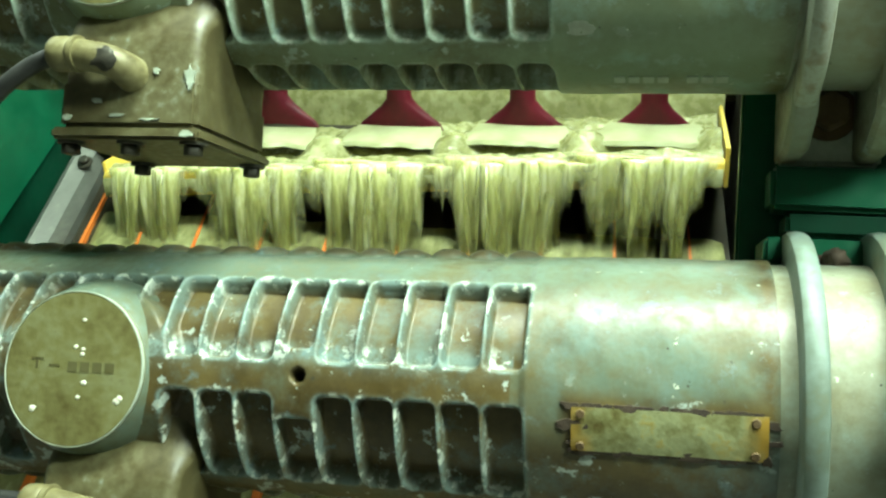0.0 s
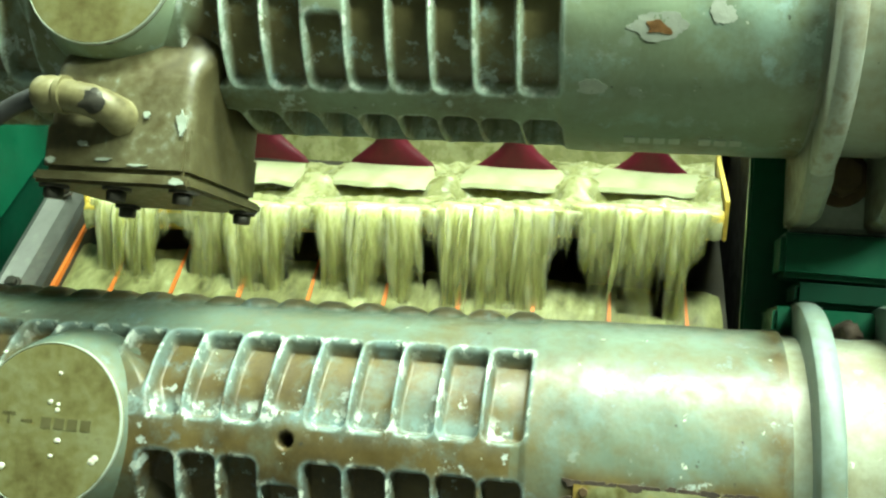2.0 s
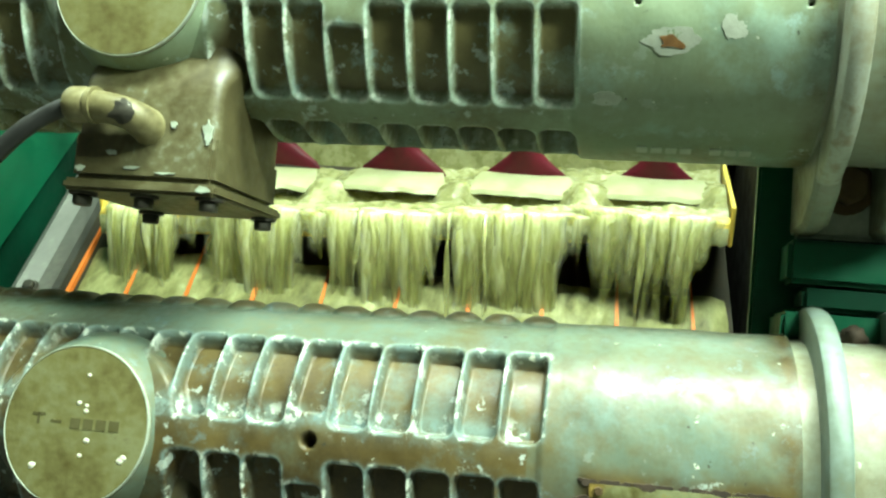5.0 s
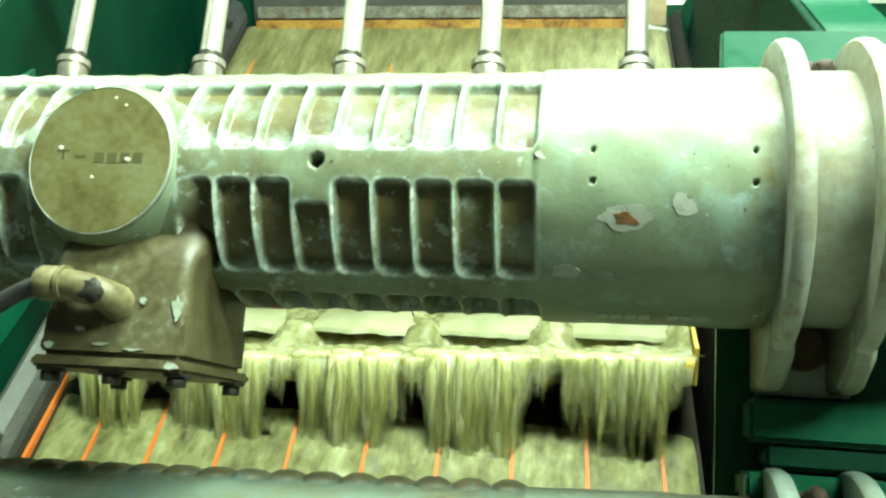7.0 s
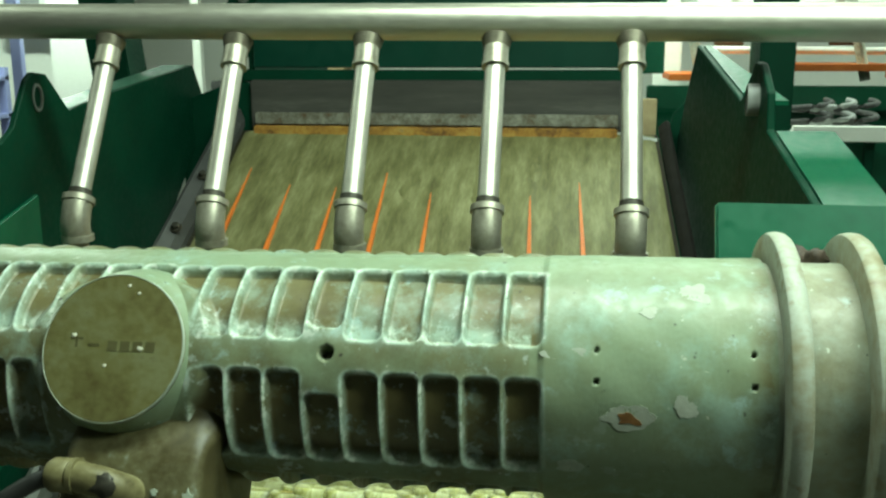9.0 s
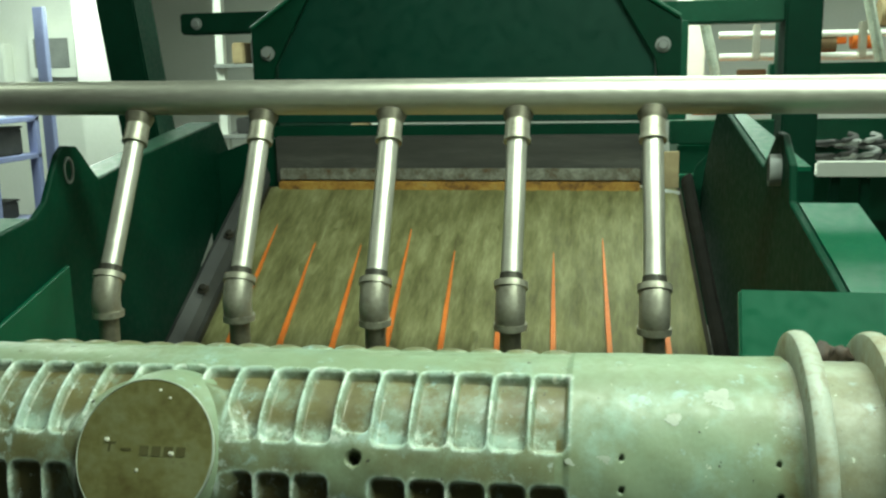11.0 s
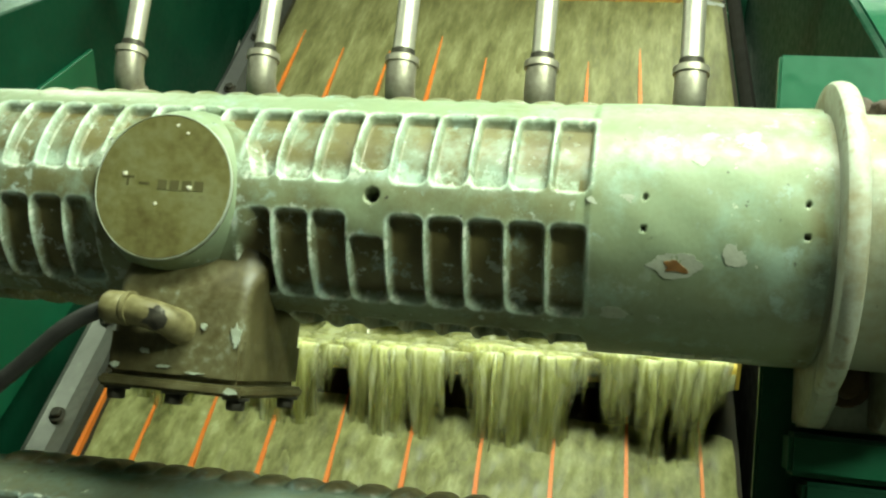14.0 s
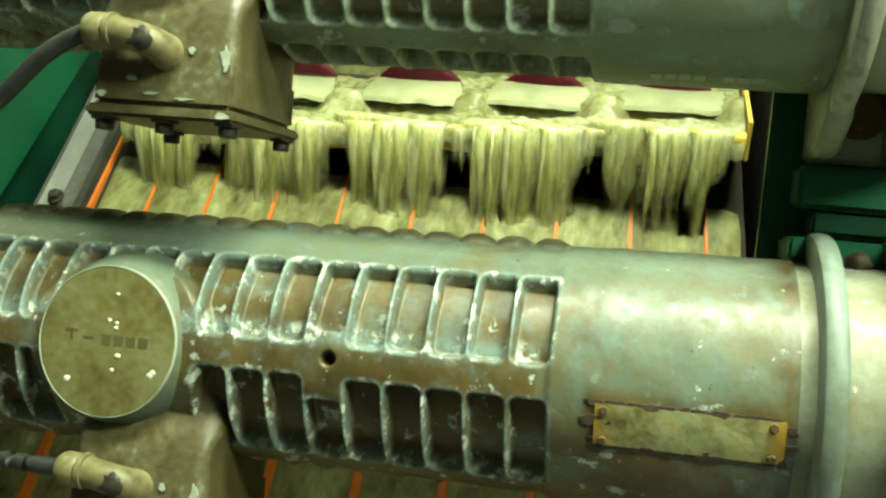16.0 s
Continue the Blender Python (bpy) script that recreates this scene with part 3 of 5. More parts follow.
    for k, (px_, py_, pz_, w_, h_) in enumerate(((-0.125, -0.1262, -0.150, 0.008, 0.018), (-0.122, -0.1310, -0.204, 0.012, 0.006), (-0.160, -0.1262, -0.143, 0.006, 0.006), (-0.20, -0.1262, -0.186, 0.014, 0.003), (-0.253, -0.1262, -0.188, 0.009, 0.006), (-0.222, -0.1262, -0.172, 0.010, 0.005), (-0.165, -0.1262, -0.190, 0.018, 0.002))):
        part("paint_chip", flake(k + (40 if plated else 20), w_ * 0.7, h_ * 0.7), M_PALE, mo).matrix_basis = pose(px_, py_, pz_)
    tb = part("terminal_box", box(-0.263, -0.116, -0.125, 0.035, -0.198, -0.150, 0.005), M_BRONZE, mo, "stained square terminal box")
    part("box_cover", box(-0.268, -0.110, -0.130, 0.040, -0.210, -0.1985, 0.003), M_BRONZE, tb)
    for bx in (-0.255, -0.123):
        for by in (-0.112, 0.022):
            bt = part("cover_bolt", hexbolt(0.0098, 0.010), M_BOLT, tb)
            bt.matrix_basis = pose(bx, by, -0.210, 180)
    bt = part("cover_bolt", hexbolt(0.0098, 0.010), M_BOLT, tb)
    bt.matrix_basis = pose(-0.19, -0.112, -0.210, 180)
    # cable elbow on the face of the box
    pts = [(-0.186, -0.115, -0.148), (-0.188, -0.130, -0.144), (-0.196, -0.142, -0.139), (-0.212, -0.147, -0.135), (-0.234, -0.147, -0.132)]
    el = part("cable_elbow", pipe_path(smoothed(pts, 4), [0.0185 - 0.0035 * min(1, i / 8) for i in range(len(smoothed(pts, 4)))], 20), M_ELBOW, mo, "worn brass cable elbow")
    dk = lump_mesh(3, 0.013, 0.004, 0.010)
    part("bare_patch", dk, M_BOLT, el, "dark bare patch").matrix_basis = pose(-0.198, -0.157, -0.139)
    part("gland_nut", lathe([(-0.258, 0.0145), (-0.254, 0.0170), (-0.240, 0.0170), (-0.237, 0.0155), (-0.234, 0.0178), (-0.229, 0.0178)], 14), M_ELBOW, el).matrix_basis = pose(0, -0.147, -0.132)
    cb = part("cable", pipe_path(smoothed([(-0.25, -0.147, -0.132)] + cable_pts, 6), 0.0088, 14), M_CABLE, mo, "black rubber power cable")
    if plated:
        # name plate curved over the barrel
        pl = curved_plate(0.254, 0.416, -23.5, -6.8, RM + 0.0022)
        pp = part("name_plate", pl, M_PLATE, mo, "worn blank brass name plate with rusty corners")
        for k in range(26):
            # crusted rust along the edges of the plate
            u_ = k / 26 * 2 * (0.162 + 0.038)
            ex, et = (0.254 + u_, -6.6) if u_ < 0.162 else ((0.416, -6.6 - (u_ - 0.162) / 0.038 * 17) if u_ < 0.200 else ((0.416 - (u_ - 0.2), -23.7) if u_ < 0.362 else (0.254, -23.7 + (u_ - 0.362) / 0.038 * 17)))
            wr, hr = 0.008 + 0.004 * math.sin(k * 2.3), 1.3 + 0.7 * math.sin(k * 3.1)
            part("rust_crust", curved_plate(ex - wr, ex + wr, et - hr, et + hr, RM + 0.0020, ragged=1, seed=k + 3), M_CRUST, pp)
        for sx in (0.262, 0.406):
            for st in (-21.3, -9.2):
                sc = part("plate_screw", hexbolt(0.0042, 0.003, False), M_RUST, pp)
                sc.matrix_basis = pose(sx, -(RM + 0.002) * math.cos(radians(st)), (RM + 0.002) * math.sin(radians(st)), 90 - st)
    else:
        for (sx, st, w, h, mt) in ((0.292, -23.0, 0.023, 0.011, M_FLAKE), (0.345, -16.5, 0.011, 0.012, M_FLAKE), (0.352, 33.0, 0.014, 0.012, M_FLAKE), (0.31, 22.0, 0.008, 0.006, M_FLAKE), (0.238, -47.0, 0.013, 0.007, M_FLAKE), (0.228, -33, 0.010, 0.009, M_PALE), (0.231, 3.0, 0.022, 0.006, M_FLAKE)):
            part("paint_patch", curved_plate(sx - w, sx + w, st - h / RM * 57.3, st + h / RM * 57.3, RM + 0.0002, ragged=1, seed=int(sx * 1000)), mt, mo, "patch of chipped paint")
        for k in range(8):
            if k != 4:
                part("embossed_mark", curved_plate(0.268 + 0.0135 * k, 0.278 + 0.0135 * k, -79.5, -74.5, RM + 0.0012), M_PALE, mo)
        part("rust_patch", curved_plate(0.282, 0.302, -25.6, -20.8, RM + 0.0007, ragged=1, seed=77), M_RUSTSPOT, mo, "brown rust patch")
    return mo


def lump_mesh(seed, sx, sy, sz, sub=3):
    bm = bmesh.new()
    bmesh.ops.create_icosphere(bm, subdivisions=sub, radius=1)
    for v in bm.verts:
        k = 1 + 0.5 * noise.noise(v.co * 1.6 + Vector((seed * 2.3, 0, 0))) + 0.2 * noise.noise(v.co * 4 + Vector((0, seed, 0)))
        v.co = Vector((v.co.x * sx * k, v.co.y * sy, v.co.z * sz * k))
    return bm


def flake(seed, w, h):
    """A thin ragged chip lying on a face that looks along -Y."""
    bm = bmesh.new()
    n = 34
    ring, low = [], []
    for i in range(n):
        a = 6.28318 * i / n
        k = 0.75 + 0.55 * noise.noise(Vector((math.cos(a) * 1.3 + seed * 3.1, math.sin(a) * 1.3, 0))) + 0.35 * noise.noise(Vector((math.cos(a) * 5, math.sin(a) * 5 + seed, 2)))
        ring.append(bm.verts.new((w * k * math.cos(a), -0.0004, h * k * math.sin(a))))
        low.append(bm.verts.new((w * k * math.cos(a), 0.0015, h * k * math.sin(a))))
    mid = bm.verts.new((0, -0.0005, 0))
    for i in range(n):
        j = (i + 1) % n
        bm.faces.new((mid, ring[i], ring[j]))
        bm.faces.new((ring[i], low[i], low[j], ring[j]))
    bmesh.ops.recalc_face_normals(bm, faces=bm.faces[:])
    return bm


def neck_loft():
    """The saddle between box and barrel: upright sides that flare out where they run into the barrel."""
    bm = bmesh.new()
    rings = []
    for z in (-0.165, -0.15, -0.135, -0.12, -0.108, -0.096, -0.084, -0.072, -0.06, -0.048, -0.036, -0.024):
        f = min(1.0, max(0.0, (z + 0.112) / 0.06))
        f = f * f * (3 - 2 * f)
        x0, x1, y0, y1 = -0.2625 - 0.010 * f, -0.1165 + 0.012 * f, -0.1245 + 0.026 * f, 0.034 + 0.03 * f
        r = 0.012 + 0.020 * f
        ring = []
        for cx, cy, a0 in ((x1 - r, y1 - r, 0), (x0 + r, y1 - r, 90), (x0 + r, y0 + r, 180), (x1 - r, y0 + r, 270)):
            for s in range(5):
                a = radians(a0 + 22.5 * s)
                ring.append(bm.verts.new((cx + r * math.cos(a), cy + r * math.sin(a), z)))
        rings.append(ring)
    n = len(rings[0])
    for p, q in zip(rings, rings[1:]):
        for i in range(n):
            bm.faces.new((p[i], p[(i + 1) % n], q[(i + 1) % n], q[i]))
    bm.faces.new(rings[0][::-1])
    bm.faces.new(rings[-1])
    bmesh.ops.recalc_face_normals(bm, faces=bm.faces[:])
    return bm


def shifted(bm, d):
    bmesh.ops.translate(bm, verts=bm.verts[:], vec=d)
    return bm


def ring_y(r0, r1, y0, y1, seg=96):
    bm = bmesh.new()
    rings = []
    for y, r in ((y1, r1), (y0 + 0.001, r1), (y0, r1 - 0.001), (y0, r0 + 0.001), (y0 + 0.0015, r0)):
        rings.append([bm.verts.new((r * math.cos(6.28318 * i / seg), y, r * math.sin(6.28318 * i / seg))) for i in range(seg)])
    for a, b in zip(rings, rings[1:]):
        for i in range(seg):
            bm.faces.new((a[i], a[(i + 1) % seg], b[(i + 1) % seg], b[i]))
    bmesh.ops.recalc_face_normals(bm, faces=bm.faces[:])
    return bm


def smoothed(pts, n):
    """Catmull-Rom points through pts."""
    P = [Vector(p) for p in pts]
    out = []
    for i in range(len(P) - 1):
        p0, p1, p2, p3 = P[max(i - 1, 0)], P[i], P[i + 1], P[min(i + 2, len(P) - 1)]
        for k in range(n):
            t = k / n
            out.append(0.5 * ((2 * p1) + (p2 - p0) * t + (2 * p0 - 5 * p1 + 4 * p2 - p3) * t * t + (3 * p1 - p0 - 3 * p2 + p3) * t ** 3))
    out.append(P[-1])
    return out


def curved_plate(x0, x1, t0, t1, r, ragged=0.0, seed=0):
    bm = bmesh.new()
    if not ragged:
        n = 10
        g = [[bm.verts.new((x0 + (x1 - x0) * i / n, -(r + 0.0004 * math.sin(i * 1.7 + j)) * math.cos(radians(t0 + (t1 - t0) * j / 6)), r * math.sin(radians(t0 + (t1 - t0) * j / 6)))) for j in range(7)] for i in range(n + 1)]
        for i in range(n):
            for j in range(6):
                bm.faces.new((g[i][j], g[i + 1][j], g[i + 1][j + 1], g[i][j + 1]))
        bmesh.ops.recalc_face_normals(bm, faces=bm.faces[:])
        geo = bmesh.ops.extrude_face_region(bm, geom=bm.faces[:])
        for v in geo["geom"]:
            if isinstance(v, bmesh.types.BMVert):
                v.co.y *= 0.985
                v.co.z *= 0.985
        bmesh.ops.recalc_face_normals(bm, faces=bm.faces[:])
        return bm
    c = ((x0 + x1) / 2, (t0 + t1) / 2)
    n = 40

    def at(u, t, rr):
        return (u, -rr * math.cos(radians(t)), rr * math.sin(radians(t)))
    mid = bm.verts.new(at(*c, r))
    ring, low = [], []
    for i in range(n):
        a = 6.28318 * i / n
        k = 0.95 + 0.5 * noise.noise(Vector((math.cos(a) * 1.4 + seed, math.sin(a) * 1.4, 0.5))) + 0.22 * noise.noise(Vector((math.cos(a) * 4, math.sin(a) * 4, seed * 1.3)))
        k *= (math.cos(a) ** 4 + math.sin(a) ** 4) ** -0.25
        u, t = c[0] + (x1 - x0) / 2 * k * math.cos(a), c[1] + (t1 - t0) / 2 * k * math.sin(a)
        ring.append(bm.verts.new(at(u, t, r)))
        low.append(bm.verts.new(at(u, t, r - 0.003)))
    for i in range(n):
        j = (i + 1) % n
        bm.faces.new((mid, ring[i], ring[j]))
        bm.faces.new((ring[i], low[i], low[j], ring[j]))
    bmesh.ops.recalc_face_normals(bm, faces=bm.faces[:])
    return bm


motor(AXIS_A, M_MOTOR_A, "grey-green ribbed vibrator motor with worn paint lying across the screen", False, [(-0.275, -0.148, -0.141), (-0.305, -0.15, -0.162), (-0.345, -0.148, -0.200), (-0.41, -0.14, -0.252), (-0.52, -0.09, -0.305), (-0.85, 0.06, -0.34)])
motor(AXIS_B, M_MOTOR_B, "pale teal ribbed vibrator motor with brown dirt in its pockets", True, [(-0.29, -0.148, -0.132), (-0.33, -0.148, -0.131), (-0.40, -0.14, -0.14), (-0.52, -0.11, -0.18), (-0.70, -0.03, -0.26)])


def oval_rim(a, b, t):
    bm = bmesh.new()
    n = 28
    rings = []
    for k, (sx, s) in enumerate(((-0.016, 1.0), (0.003, 1.0), (0.003, 0.8), (-0.016, 0.8))):
        rings.append([bm.verts.new((sx, a * s * math.cos(6.28318 * i / n), b * s * math.sin(6.28318 * i / n))) for i in range(n)])
    for k in range(4):
        p, q = rings[k], rings[(k + 1) % 4]
        for i in range(n):
            bm.faces.new((p[i], p[(i + 1) % n], q[(i + 1) % n], q[i]))
    bmesh.ops.recalc_face_normals(bm, faces=bm.faces[:])
    return bm


# ---------------------------------------------------------------- screening machine: frame
frame_thing = thing("screen_frame", "green painted steel frame carrying the motors and side walls", "machine frame")
# lit copy of the wall green, laid over the lower side wall
part("lower_panel", sheared(shifted(prism([(0.0, 0.95), (0.0, 1.45), (0.75, 1.62), (0.75, 1.25)], 0.010, 0.002), (-0.786, 0, 0))), M_GREEN, frame_thing, "green lower side panel, painted as if lit", False)
MP = pose(0, AXIS_A[0], AXIS_A[1] - 0.002, TILT_M)


def in_motor_plane(bm):
    bm.transform(MP)
    return bm


part("mounting_plate", in_motor_plane(box(0.399, 0.60, 0.104, 0.122, -0.95, 0.235, 0.003)), M_GREEN, frame_thing)
part("mounting_plate", in_motor_plane(box(0.604, 0.95, 0.094, 0.12, -0.95, 0.235, 0.003)), M_GREEN, frame_thing)
for zz in (0.0, -0.41):
    part("mounting_block", in_motor_plane(box(0.425, 0.62, 0.045, 0.096, zz - 0.236, zz - 0.192, 0.005)), M_GREEN, frame_thing)
    # this block takes the shaded copy of the green
    part("mounting_block", in_motor_plane(box(0.44, 0.64, 0.040, 0.096, zz - 0.262, zz - 0.240, 0.004)), M_GREEN_SHADE, frame_thing)
    part("mounting_ledge", in_motor_plane(box(0.418, 0.66, 0.02, 0.096, zz - 0.292, zz - 0.266, 0.004)), M_GREEN, frame_thing)
part("mounting_plate", in_motor_plane(box(-1.1, -0.80, 0.096, 0.122, -0.95, 0.1, 0.003)), M_GREEN, frame_thing)

WALL_FOOT = [(1.62, 1.62), (1.35, 1.42), (1.0, 1.25), (0.6, 0.60), (0.0, 0.30)]
WALL_L = [(0.0, 1.64), (0.491, 1.702), (0.664, 1.723), (0.707, 1.746), (0.765, 1.828), (0.79, 1.842), (0.838, 1.837), (0.916, 1.764), (1.119, 1.791), (1.62, 1.838), (1.70, 1.74)]
WALL_R = [(0.32, 1.655), (0.471, 1.699), (0.69, 1.757), (0.70, 1.815), (0.76, 1.858), (0.793, 1.860), (0.888, 1.792), (1.367, 1.886), (1.50, 1.76)]
for prof_, x0, cap0, cap1 in ((WALL_L, -0.80, -0.875, -0.802), (WALL_R, 0.500, 0.514, 0.60)):
    # wall in the shaded green; its folded top edge gets the lit one
    part("side_wall", sheared(shifted(prism(prof_ + WALL_FOOT, 0.012, 0.002), (x0, 0, 0))), M_GREEN_SHADE, frame_thing, "green side wall with a lifting lug, painted as in shade", False)
    for (ya, za), (yb, zb) in ((prof_[0], prof_[1] if x0 > 0 else prof_[2]), ((prof_[7], prof_[9]) if x0 < 0 else (prof_[6], prof_[7])),) + (((prof_[1], prof_[2]),) if x0 > 0 else ()):
        b2 = prism([(ya, za), (yb, zb), (yb, zb - 0.008), (ya, za - 0.008)], cap1 - cap0, 0)
        if x0 > 0 and ya > 0.8:
            # this fold narrows towards the peak of the wall
            for v in b2.verts:
                if v.co.x > 0.01:
                    v.co.x = 0.066 - 0.052 * (v.co.y - ya) / (yb - ya)
        part("wall_cap", sheared(shifted(b2, (cap0, 0, 0))), M_GREEN, frame_thing, "green folded top edge, painted lighter as lit", False)
    # pale ring added in place of the open hole and the light behind it
    hl = part("lug_hole_mark", oval_rim(0.016, 0.026, 0.004), M_GREY, frame_thing, "pale oval ring standing in for the open lifting hole")
    hl.matrix_basis = pose(x0 - LEAN_DECK * (0.795 - 0.9) + (0.012 if x0 < 0 else 0.0), 0.797 if x0 < 0 else 0.76, 1.795 if x0 < 0 else 1.80)


# ---------------------------------------------------------------- decks, side plates, feed box
def deck_sheet(fn, x0, x1, y0, y1, lift, amp, seed, nx=120, ny=90):
    """A wavy sheet of slurry lying on a deck."""
    xs, ys = np.linspace(x0, x1, nx), np.linspace(y0, y1, ny)
    V = []
    for y in ys:
        for x in xs:
            h = amp * (noise.noise(Vector((x * 34, y * 9 + seed, seed))) + 0.6 * noise.noise(Vector((x * 80, y * 22, seed + 4))))
            side = min(1, min(x - x0, x1 - x) / 0.02)
            V.append((x - LEAN_DECK * (y - 0.9), y, fn(y) + (lift + h) * max(0.0, side) - 0.002 * (side < 0.05)))
    F = [(j * nx + i, j * nx + i + 1, (j + 1) * nx + i + 1, (j + 1) * nx + i) for j in range(ny - 1) for i in range(nx - 1)]
    me = bpy.data.meshes.new("slurry")
    me.from_pydata(V, [], F)
    me.polygons.foreach_set("use_smooth", np.ones(len(F), bool))
    me.materials.append(M_SLURRY)
    me.update()
    return me


STRIPS_A = [-0.565, -0.449, -0.332, -0.215, -0.099, 0.018, 0.134, 0.248, 0.365]
STRIPS_B = [-0.667, -0.565, -0.461, -0.347, -0.233, -0.112, 0.003, 0.117, 0.230, 0.342]


def deck(name, fn, x0, x1, y0, y1, strips, ys0, ys1, label):
    th_ = thing(name, label, "screen deck", "screen decks")
    bm = prism([(y0, fn(y0)), (y1, fn(y1)), (y1, fn(y1) - 0.03), (y0, fn(y0) - 0.03)], x1 - x0, 0)
    part("screen_panel", sheared(shifted(bm, (x0, 0, 0))), M_SCREEN, th_, "", False)
    rnd = random.Random(int(y0 * 100))
    for s in strips:
        ya, yb = ys0 + rnd.uniform(-0.02, 0.02), ys1 + rnd.uniform(-0.05, 0.05)
        n = 8
        b2 = bmesh.new()
        rows_ = []
        for i in range(n + 1):
            y = ya + (yb - ya) * i / n
            w = 0.0078 * (1 - 0.85 * (i / n) ** 3)
            h = 0.0125 - 0.005 * (i / n) ** 2
            rows_.append([b2.verts.new((s - w, y, fn(y) - 0.001)), b2.verts.new((s - w * 0.7, y, fn(y) + h)), b2.verts.new((s + w * 0.7, y, fn(y) + h)), b2.verts.new((s + w, y, fn(y) - 0.001))])
        for a, b in zip(rows_, rows_[1:]):
            for k in range(3):
                b2.faces.new((a[k], a[k + 1], b[k + 1], b[k]))
        b2.faces.new(rows_[0])
        b2.faces.new(rows_[-1][::-1])
        bmesh.ops.recalc_face_normals(b2, faces=b2.faces[:])
        part("screen_strip", sheared(b2), M_ORANGE, th_, "raised orange polyurethane strip", False)
    return th_


deck("upper_screen_deck", deck_a, -0.64, 0.45, 0.76, 1.58, STRIPS_A, 0.765, 1.36, "sloping wet screen deck with orange strips under slurry")
deck("lower_screen_deck", deck_b, -0.69, 0.40, -0.25, 0.76, STRIPS_B, -0.2, 0.57, "sloping wet screen deck with orange strips under slurry")
sa = new("slurry_sheet", deck_sheet(deck_a, -0.635, 0.445, 0.75, 1.57, 0.0045, 0.0022, 3))
tagged(sa, "olive grey slurry flowing over the upper screen deck", "slurry", kind="stuff")
sb = new("slurry_sheet", deck_sheet(deck_b, -0.66, 0.398, -0.25, 0.515, 0.004, 0.0055, 9))
sb.data.materials[0] = M_SLURRY_B
tagged(sb, "olive grey slurry flowing over the lower screen deck", "slurry", kind="stuff")

for fn, x0, y0, y1, nm in ((deck_a, -0.64, 0.62, 1.60, "upper"), (deck_b, -0.69, -0.3, 0.66, "lower")):
    for side in ((-1, 1) if nm == "upper" else (-1,)):
        rail = thing("side_rail", "scuffed steel side rail bolted along the screen deck", "side rail", "side rails")
        xx = x0 if side < 0 else 0.452
        if side < 0:
            prof = [(xx, 0.0), (xx, 0.02), (xx - 0.010, 0.046), (xx - 0.034, 0.062), (xx - 0.044, 0.057), (xx - 0.018, 0.033), (xx - 0.01, 0.0)]
        else:
            prof = [(xx, 0.0), (xx, 0.008), (xx + 0.008, 0.018), (xx + 0.02, 0.026), (xx + 0.027, 0.022), (xx + 0.014, 0.010), (xx + 0.008, 0.0)]
        b2 = bmesh.new()
        n = len(prof)
        e0 = [b2.verts.new((a, y0, fn(y0) + b)) for a, b in prof]
        e1 = [b2.verts.new((a, y1, fn(y1) + b)) for a, b in prof]
        for i in range(n):
            b2.faces.new((e0[i], e1[i], e1[(i + 1) % n], e0[(i + 1) % n]))
        b2.faces.new(e0)
        b2.faces.new(e1[::-1])
        bmesh.ops.recalc_face_normals(b2, faces=b2.faces[:])
        part("rail_profile", sheared(b2), M_RAIL if nm == "lower" else (M_DARK if side < 0 else M_DEEPSHADE), rail, "", False)
        for k in range(5 if side < 0 else 0):
            y = y0 + 0.1 + 0.19 * k
            bt = part("rail_bolt", hexbolt(0.010, 0.009), M_BOLT, rail)
            bt.matrix_basis = pose(xx - 0.012 - LEAN_DECK * (y - 0.9), y, fn(y) + 0.055, 26)

feed = thing("feed_box", "dark green feed box behind the upper screen deck", "feed box")
def front_plate(outline, y, thick):
    """A plate facing -Y from (x, z) pairs."""
    bm = prism([(b, a) for a, b in outline], thick, 0.003)
    for v in bm.verts:
        v.co = Vector((v.co.z, y + v.co.x, v.co.y))
    bmesh.ops.recalc_face_normals(bm, faces=bm.faces[:])
    return bm


part("front_panel", front_plate([(-0.68, 1.83), (0.345, 1.83), (0.335, 1.99), (0.21, 2.20), (0.02, 2.52), (-0.36, 2.52), (-0.555, 2.20), (-0.67, 1.99)], 1.66, 0.02), M_FEED, feed, "deep green tapering front panel")
for sg, xe, xt, xl in ((1, 0.336, 0.205, 0.40), (-1, -0.671, -0.55, -0.735)):
    br = part("side_bracket", front_plate([(xe, 1.985), (xt, 2.20), (xt + sg * 0.03, 2.20), (xl, 2.085), (xl, 1.90), (xe + sg * 0.012, 1.90)], 1.64, 0.018), M_GREEN_SHADE, feed, "dark green bolted side bracket")
    part("bracket_edge", pipe_path([(xt + sg * 0.012, 1.636, 2.20), (xl - sg * 0.004, 1.636, 2.088)], 0.006, 8), M_GREEN, br, "lighter green rolled edge")
    part("bracket_bolt", hexbolt(0.014, 0.012), M_GREY, br).matrix_basis = pose(xl - sg * 0.045, 1.64, 2.02, 90)
part("lower_flange", box(-0.72, 0.36, 1.60, 1.66, 1.795, 1.825, 0.004), M_GREEN_SHADE, feed)
part("side_panel", box(-0.70, -0.682, 1.682, 2.4, 1.78, 2.0, 0.003), M_GREEN_SHADE, feed)
part("side_panel", box(0.347, 0.365, 1.682, 2.4, 1.78, 2.0, 0.003), M_GREEN_SHADE, feed)
part("corner_bracket", front_plate([(-0.87, 1.50), (-0.665, 1.50), (-0.665, 1.79), (-0.70, 1.80), (-0.87, 1.74)], 1.603, 0.012), M_GREEN_SHADE, feed)
part("corner_bracket", front_plate([(0.405, 1.55), (0.50, 1.55), (0.50, 1.78), (0.44, 1.72)], 1.59, 0.012), M_GREEN_SHADE, feed)
